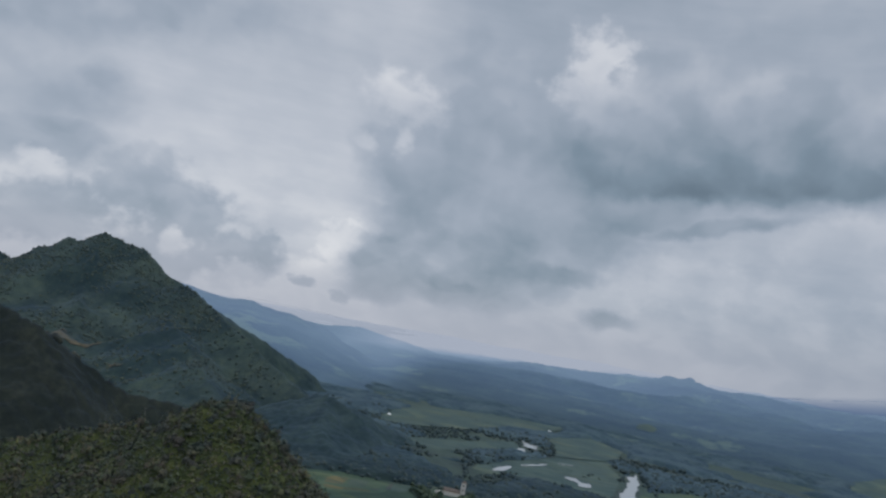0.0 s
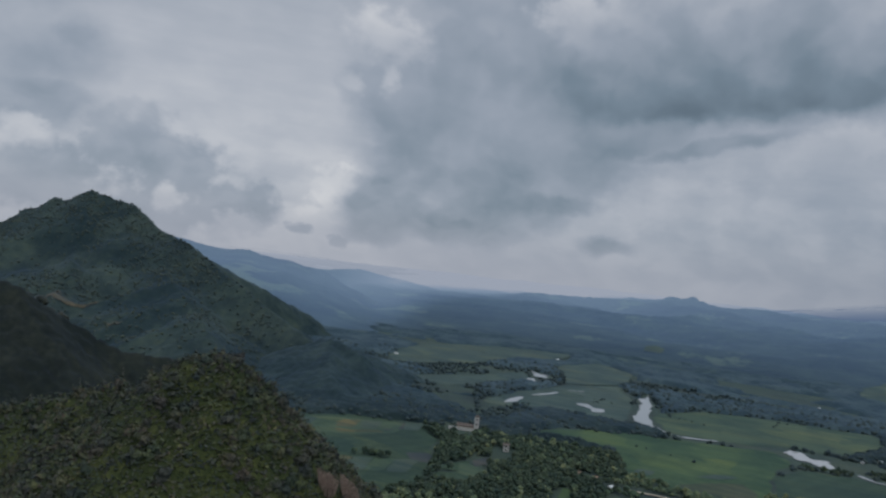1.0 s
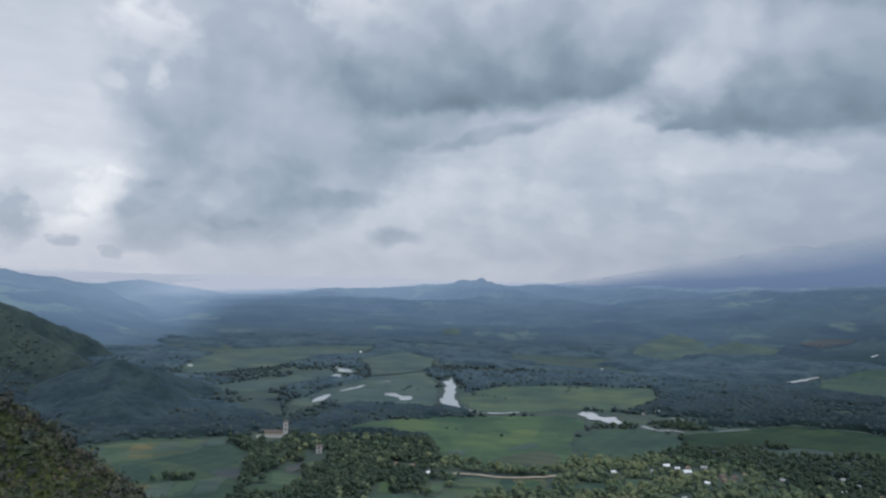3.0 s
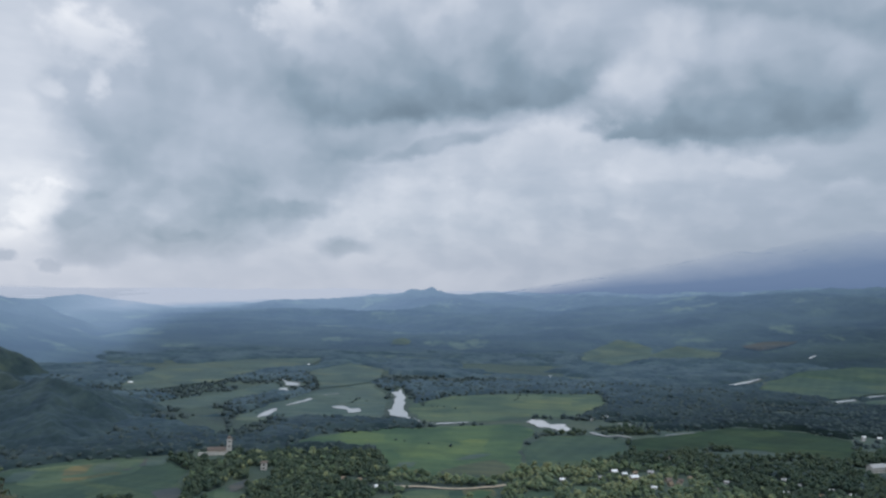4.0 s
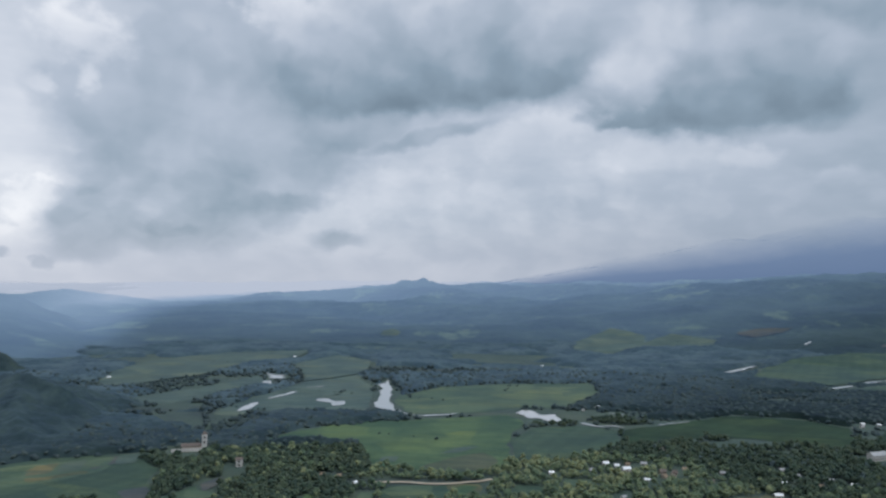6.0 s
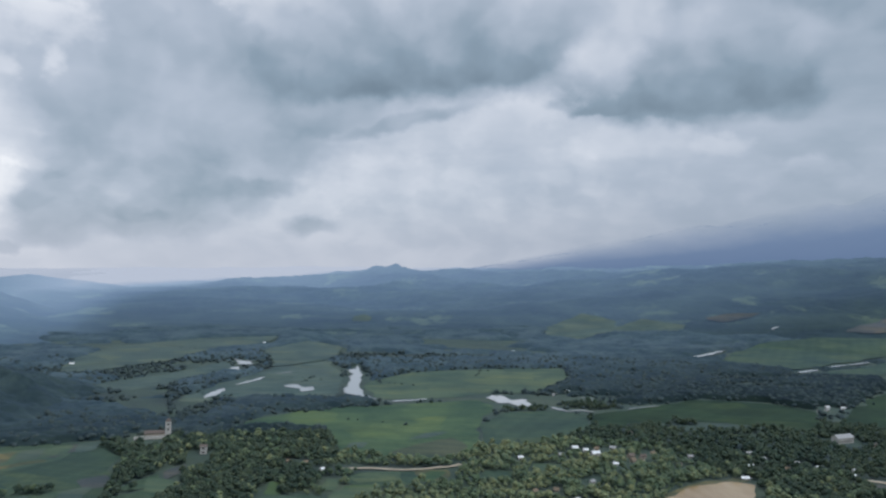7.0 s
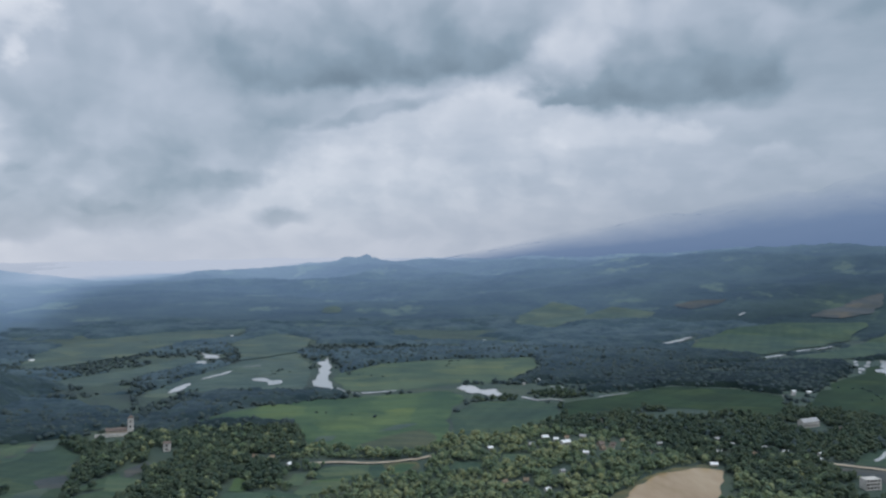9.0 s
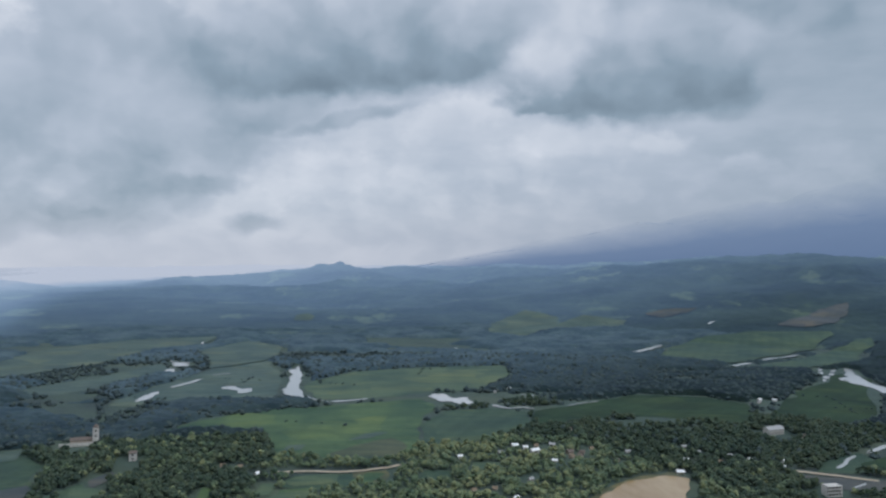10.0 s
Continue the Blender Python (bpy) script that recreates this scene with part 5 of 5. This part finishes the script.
def stuff(name, label, category, shapes, X, Y, Z, size, material, seed, soft=False):
    """All of one kind as one mesh, from a few shapes turned and scaled."""
    g = np.random.default_rng(seed)
    which = g.integers(len(shapes), size=len(X))
    turn = g.random(len(X)) * 2 * math.pi
    grow = size[0] + (size[1] - size[0]) * g.random(len(X)) ** 1.4
    tall = grow * (0.85 + 0.4 * g.random(len(X)))
    vs, fs, off = [], [], 0
    for k, (v, f) in enumerate(shapes):
        ix = np.nonzero(which == k)[0]
        c, s = np.cos(turn[ix])[:, None], np.sin(turn[ix])[:, None]
        x = (v[None, :, 0] * c - v[None, :, 1] * s) * grow[ix][:, None] + X[ix][:, None]
        y = (v[None, :, 0] * s + v[None, :, 1] * c) * grow[ix][:, None] + Y[ix][:, None]
        z = v[None, :, 2] * tall[ix][:, None] + Z[ix][:, None]
        vs.append(np.stack([x, y, z], -1).reshape(-1, 3))
        fs.append((f[None] + (np.arange(len(ix)) * len(v))[:, None, None]).reshape(-1, 3) + off)
        off += len(ix) * len(v)
    ob = mesh_from(name, np.concatenate(vs), np.concatenate(fs), material, shade=soft)
    return tagged(ob, label, category, kind="stuff")


def height_at(X, Y):
    return surface_height(X, Y)


GROVES = [[(-110, 694), (-79, 706), (-53, 691), (-41, 607), (-72, 601), (-95, 625)], [(225, 640), (323, 720), (490, 700), (480, 600), (440, 500), (340, 470), (272, 500), (258, 575)], [(-330, 640), (-200, 690), (-60, 640), (-45, 575), (-90, 500), (-200, 440), (-300, 520)]]        # stands of taller, darker trees


def plant_trees():
    near_shapes = [join([tree_crown(8, w, h * 0.95, b), leaf_clump(18, w * 1.1, h * 0.95, 0.5, b)]) for w, h, b in ((5.5, 4.6, 0.8), (4.6, 5.2, 1.0), (6.4, 4.6, 0.6), (5, 5.8, 0.8))]
    mid_shapes = [crown_shape(3, 1, w, h, b) for w, h, b in ((7, 5.2, -1.5), (8, 4.8, -1.5), (6, 6.0, -1.5))]
    X, Y = scatter(4.6, 425, 690, -38, 47, 11)
    # the nearest trees each stand alone as things
    order = np.argsort(np.hypot(X - 20, Y - 45))
    X, Y = X[order], Y[order]
    kinds = []
    for k, (w, h) in enumerate(((5.5, 4.6), (4.6, 5.2), (6.4, 4.6))):
        tree = new("tree")
        lv, lf = limbs(h + 2.0, w)
        trunk = mesh_from("trunk", lv, lf, MAT_BARK)
        cv, cf = near_shapes[k]
        crown = mesh_from("crown", cv, cf, MAT_LEAF_EACH, shade=False)
        trunk.parent = crown.parent = tree
        kinds.append(tagged(tree, ("broad leafy village tree with a rounded green crown", "taller village tree with a dense green crown",
                                   "wide spreading village tree with a mottled green crown")[k], "tree", "village trees"))
    n_single = 280
    g = np.random.default_rng(5)
    placed = set()
    for i in range(n_single):
        k = int(g.integers(3))
        s = 0.42 + 0.85 * g.random() ** 1.6
        m = pose(X[i], Y[i], float(height_at(X[i:i + 1], Y[i:i + 1])[0]), 0, 0, 360 * g.random()) @ Matrix.Diagonal((s, s, s * (0.85 + 0.3 * g.random()), 1))
        if k not in placed:
            placed.add(k)
            kinds[k].matrix_basis = m
        else:
            c = copy_thing(kinds[k], pose(0, 0, 0))
            c.matrix_basis = m
    X, Y = X[n_single:], Y[n_single:]
    wx, wy = X + 12 * fbm(X, Y, 40, 3, 151), Y + 12 * fbm(X, Y, 40, 3, 152)
    grove = np.zeros(len(X), dtype=bool)
    for outline in GROVES:
        grove |= inside(wx, wy, outline, 3.0) & (np.random.default_rng(19).random(len(X)) < 0.8)
    stuff("grove_trees", "tall dark trees in dense groves", "trees", near_shapes, X[grove], Y[grove], height_at(X[grove], Y[grove]), (0.7, 1.3), MAT_LEAF_GROVE, 15)
    X, Y = X[~grove], Y[~grove]
    stuff("trees", "dense green trees round the village", "trees", near_shapes, X, Y, height_at(X, Y), (0.38, 1.2), MAT_LEAF, 12)
    X, Y = scatter(8.0, 690, 1180, -38, 47, 13)
    rise, tall = wood_roof(X, Y)
    stuff("wood_trees", "taller trees standing out of the valley woods", "trees", mid_shapes, X, Y, height_at(X, Y) + 0.55 * rise * tall, (0.55, 1.15), MAT_LEAF_WOODS, 14, True)
    X, Y = scatter(5.0, 690, 850, 8, 47, 17)
    wood_shapes = [tree_crown(6, w, h, 0.2) for w, h in ((6.5, 5.6), (7.5, 5.0), (5.5, 6.4))]
    stuff("dark_wood_trees", "dense dark trees between the fields", "trees", wood_shapes, X, Y, height_at(X, Y), (0.55, 1.3), MAT_LEAF_GROVE, 18)
    plant_hedges(mid_shapes)


def plant_hedges(shapes):
    """Lines of bushes and lone trees along the plot edges inside the fields."""
    g = np.random.default_rng(71)
    X, Y = -700 + 1600 * g.random(90000), 480 + 1100 * g.random(90000)
    field_hit, wet = np.zeros(len(X), dtype=bool), np.zeros(len(X), dtype=bool)
    for outline in FIELD_LAND:
        field_hit |= inside(X, Y, outline, 0.0)
    X, Y = X[field_hit], Y[field_hit]
    a = 0.96 * X - 0.28 * Y + 14 * fbm(X, Y, 180, 2, 121)
    b = 0.28 * X + 0.96 * Y + 20 * fbm(X, Y, 200, 2, 122)
    near_a, near_b = np.abs((a + 40) % 95 - 47.5), np.abs((b + 10) % 62 - 31)
    keep = ((near_a < 2.0) | (near_b < 1.6)) & (fbm(X, Y, 60, 2, 123) > 0.46)
    keep |= np.random.default_rng(72).random(len(X)) < 0.0003
    X, Y = X[keep], Y[keep]
    dry = np.ones(len(X), dtype=bool)
    for outline, margin in OPEN_LAND:
        if outline not in FIELD_LAND:
            dry &= ~inside(X, Y, outline, margin)
    X, Y = X[dry], Y[dry]
    stuff("hedges", "broken lines of bushes along the field edges", "hedge", shapes, X, Y, height_at(X, Y) + 0.3, (0.2, 0.55), MAT_LEAF_WOODS, 73, True)


def clearance(px, py):
    """Metres from the nearest open land; negative inside it."""
    best = np.full(len(px), 60.0)
    for outline, margin in OPEN_LAND:
        o = np.array(outline, dtype=float)
        close = (px > o[:, 0].min() - 12) & (px < o[:, 0].max() + 12) & (py > o[:, 1].min() - 12) & (py < o[:, 1].max() + 12)
        ix = np.nonzero(close)[0]
        if not len(ix):
            continue
        x, y = px[ix], py[ix]
        hit, near = np.zeros(len(ix), dtype=bool), np.full(len(ix), 1e9)
        for (x0, y0), (x1, y1) in zip(o, np.roll(o, -1, 0)):
            hit ^= ((y0 > y) != (y1 > y)) & (x < (x1 - x0) * (y - y0) / (y1 - y0 + 1e-9) + x0)
            dx, dy = x1 - x0, y1 - y0
            k = np.clip(((x - x0) * dx + (y - y0) * dy) / (dx * dx + dy * dy + 1e-9), 0, 1)
            near = np.minimum(near, np.hypot(x - x0 - k * dx, y - y0 - k * dy))
        best[ix] = np.minimum(best[ix], np.where(hit, -near, near) - margin)
    return best


def wood_roof(x, y):
    """How far the closed canopy has risen from its edge, 0 to 1, and its full height."""
    wx, wy = x + 7 * fbm(x, y, 40, 3, 101) + 3 * fbm(x, y, 12, 2, 103), y + 7 * fbm(x, y, 40, 3, 102)
    d = np.minimum(clearance(wx, wy), 60)
    gap = fbm(x, y, 90, 3, 77) + 0.4 * smooth(np.degrees(np.arctan2(x, y)), 10, 18)
    d = np.minimum(d, (gap + 0.45) * 40)
    d = np.minimum(d, streaks(x, y) * 60)
    r = np.hypot(x, y)
    d = np.minimum(d, np.minimum((1540 + 140 * fbm(x, y, 130, 3, 161) - r) * 0.12, (r - 684 - 156 * smooth(np.degrees(np.arctan2(x, y)), 7, 11)) * 0.4))
    rise = smooth(d, 0.0, 9.0)
    tall = 4.0 + 2.2 * fbm(x, y, 60, 3, 111) + 2.6 * crowns(x, y, 10.5, 113)
    return rise, tall


def grow_woods():
    """The closed canopy of the valley woods: an uneven roof of crowns that drops to the ground at every clearing."""
    bearings = np.linspace(-39, 48, 760)
    radii = np.geomspace(684, 1640, 310)
    A, Rr = np.meshgrid(np.radians(bearings), radii, indexing="ij")
    g = np.random.default_rng(61)
    A = A + np.radians(0.05) * (g.random(A.shape) - 0.5)
    Rr = Rr * (1 + 0.0012 * (g.random(A.shape) - 0.5))
    x, y = (Rr * np.sin(A)).ravel(), (Rr * np.cos(A)).ravel()
    rise, tall = wood_roof(x, y)
    z = surface_height(x, y) + rise * tall - (1 - rise) * 1.5
    f = grid_faces(len(bearings), len(radii))[:, ::-1]
    f = f[(rise[f] > 0.02).any(axis=1)]
    used = np.unique(f)
    back = np.zeros(len(x), dtype=np.int64)
    back[used] = np.arange(len(used))
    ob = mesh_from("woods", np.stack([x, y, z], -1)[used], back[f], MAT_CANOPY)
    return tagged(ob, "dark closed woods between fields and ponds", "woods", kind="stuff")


def plant_slopes():
    """Trees that stand out on the dark spur."""
    small = [crown_shape(3, 1, w, h, -0.5) for w, h in ((5, 4), (4.5, 4.5), (6, 4))]
    g = np.random.default_rng(51)

    def on(x0, x1, y0, y1, count, height, floor):
        X, Y = x0 + (x1 - x0) * g.random(count), y0 + (y1 - y0) * g.random(count)
        Z = height(X, Y)
        ok = (Z > floor) & (fbm(X, Y, 120, 3, 57) + 0.6 * fbm(X, Y, 30, 2, 58) > 0.0)
        return X[ok], Y[ok], Z[ok] - 0.3

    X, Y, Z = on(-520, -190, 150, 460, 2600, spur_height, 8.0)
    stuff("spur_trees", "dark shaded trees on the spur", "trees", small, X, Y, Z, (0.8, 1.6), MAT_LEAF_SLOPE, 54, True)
    # scrub and small trees over the near face of the mountain, thickest in its gullies
    bushes = [crown_shape(1, 1, w, h, -1.8) for w, h in ((6, 4.5), (5, 5), (8, 4.2))]
    X, Y = -1230 + 900 * g.random(26000), 500 + 420 * g.random(26000)
    Z = mountain_height(X, Y)
    thick = fbm(X, Y, 90, 4, 62) + 0.5 * fbm(X * 0.75 - Y * 0.66, (X * 0.66 + Y * 0.75) * 0.35, 70, 2, 64)
    ok = (Z > 2.0) & (g.random(len(X)) < np.clip(0.30 + 1.1 * thick, 0.03, 0.75))
    stuff("mountain_scrub", "dark scrub and small trees in the mountain's gullies", "scrub", bushes, X[ok], Y[ok], Z[ok], (0.3, 0.8), MAT_LEAF_CREST, 63, True)
    # trees that break the line of the mountain's crest
    X, Y = -1250 + 600 * g.random(16000), 800 + 160 * g.random(16000)
    crest = ridge(X, Y, MOUNTAIN_CREST, 0.62)
    Z = mountain_height(X, Y)
    top = np.interp(X, [p[0] for p in MOUNTAIN_CREST], [p[2] for p in MOUNTAIN_CREST])
    ok = (crest > top - 14) & (fbm(X, Y, 60, 3, 59) > -0.15)
    X, Y, Z = X[ok][:900], Y[ok][:900], Z[ok][:900]
    stuff("crest_trees", "trees along the crest of the mountain", "trees", small, X, Y, Z - 0.5, (0.22, 0.7), MAT_LEAF_CREST, 55, True)


plant_trees()
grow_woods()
plant_slopes()


def plant_shrubs():
    shapes = []
    for w, h in ((3.2, 2.4), (2.6, 2.8), (4.0, 2.6), (3.0, 3.4)):
        shapes.append(join([crown_shape(2, 1, w * 0.7, h * 0.7, -0.3), leaf_clump(70, w, h * 0.95, 0.36)]))
    g = np.random.default_rng(31)
    n = 5400
    X, Y = -250 + 270 * g.random(n), 10 + 230 * g.random(n)
    Z = near_height(X, Y)
    ok = (Z > 62) & (np.hypot(X + 100, Y - 128) < 150)
    # a gap of bare slope here and there
    ok &= fbm(X, Y, 14, 2, 91) > -0.62
    X, Y, Z = X[ok], Y[ok], Z[ok]
    order = np.argsort(np.hypot(X + 80, Y - 105))
    X, Y, Z = X[order], Y[order], Z[order]
    kinds, placed = [], set()
    for k in range(3):
        shrub = mesh_from("shrub", shapes[k][0], shapes[k][1], MAT_SHRUB_EACH, shade=False)
        kinds.append(tagged(shrub, ("low rounded shrub with small green leaves", "upright leafy shrub on the steep hillside", "spreading yellow-green shrub on the hillside")[k], "shrub", "hillside shrubs"))
    for i in range(260):
        k = int(g.integers(3))
        s = 0.6 + 0.75 * g.random()
        m = pose(X[i], Y[i], Z[i] - 0.3, 0, 0, 360 * g.random()) @ Matrix.Diagonal((s, s, s, 1))
        if k not in placed:
            placed.add(k)
            kinds[k].matrix_basis = m
        else:
            c = copy_thing(kinds[k], pose(0, 0, 0))
            c.matrix_basis = m
    X, Y, Z = X[260:], Y[260:], Z[260:]
    stuff("shrubs", "dense green and yellow-green shrubs covering the hillside", "shrubs", shapes, X, Y, Z - 0.5, (0.55, 1.5), MAT_SHRUB, 32)


plant_shrubs()


def dry_shrub(x, y, label, seed):
    """A bare bush of upright, pinkish dry stems."""
    g = np.random.default_rng(seed)
    pieces = []
    for k in range(130):
        a, reach = 2 * math.pi * g.random(), 2.0 * math.sqrt(g.random())
        bx, by = reach * math.cos(a), reach * math.sin(a)
        high = (2.4 - 0.35 * reach) * (0.6 + 0.6 * g.random())
        lean = 0.35 * (g.random(2) - 0.5)
        dz = near_height(np.array([x + bx]), np.array([y + by]))[0] - near_height(np.array([x]), np.array([y]))[0]
        foot = np.array([bx, by, dz - 0.4])
        tip = foot + np.array([bx * 0.25 + lean[0], by * 0.25 + lean[1], high + 0.6])
        pieces.append(tube([foot, (foot + tip) / 2 + 0.05, tip], [0.07, 0.06, 0.03], 4))
        v, f = leaf_clump(5, 0.7, 0.5, 0.16)
        pieces.append((v + tip - np.array([0, 0, 0.3]), f))
    v, f = join(pieces)
    ob = mesh_from("dry_shrub", v, f, MAT_DRY_STEM, shade=False)
    ob.matrix_basis = pose(x, y, float(near_height(np.array([x]), np.array([y]))[0]) + 1.2)
    return tagged(ob, label, "shrub")


MAT_DRY_STEM = plain("dry_stems", (0.20, 0.145, 0.115), (0.36, 0.275, 0.225), 0.9, 1.5)
dry_shrub(-66, 127, "dry shrub of upright pinkish stems among green shrubs", 3)
dry_shrub(-63, 132, "smaller dry shrub with pale brush-like tips", 4)


def cover_hillside():
    """Low leafy ground cover between the shrubs of the near hillside."""
    g = np.random.default_rng(141)
    n = 110000
    X, Y = -215 + 200 * g.random(n), 20 + 150 * g.random(n)
    Z = near_height(X, Y)
    ok = (Z > 70) & (np.hypot(X + 100, Y - 128) < 115)
    X, Y, Z = X[ok], Y[ok], Z[ok]
    n = len(X)
    c = np.stack([X, Y, Z + 0.15 + 0.5 * g.random(n)], 1)
    t1 = g.normal(size=(n, 3)) * np.array([1, 1, 0.5])
    t1 /= np.linalg.norm(t1, axis=1)[:, None]
    t2 = np.cross(t1, g.normal(size=(n, 3)))
    t2 /= np.linalg.norm(t2, axis=1)[:, None]
    s = (0.28 + 0.4 * g.random(n))[:, None]
    v = np.stack([c - t1 * s, c + t2 * s * 0.5, c + t1 * s, c - t2 * s * 0.5], 1).reshape(-1, 3)
    i = np.arange(n) * 4
    f = np.concatenate([np.stack([i, i + 1, i + 2], 1), np.stack([i, i + 2, i + 3], 1)])
    ob = mesh_from("ground_cover", v, f, MAT_SHRUB, shade=False)
    return tagged(ob, "low leafy cover in olive, brown and green", "ground cover", kind="stuff")


cover_hillside()
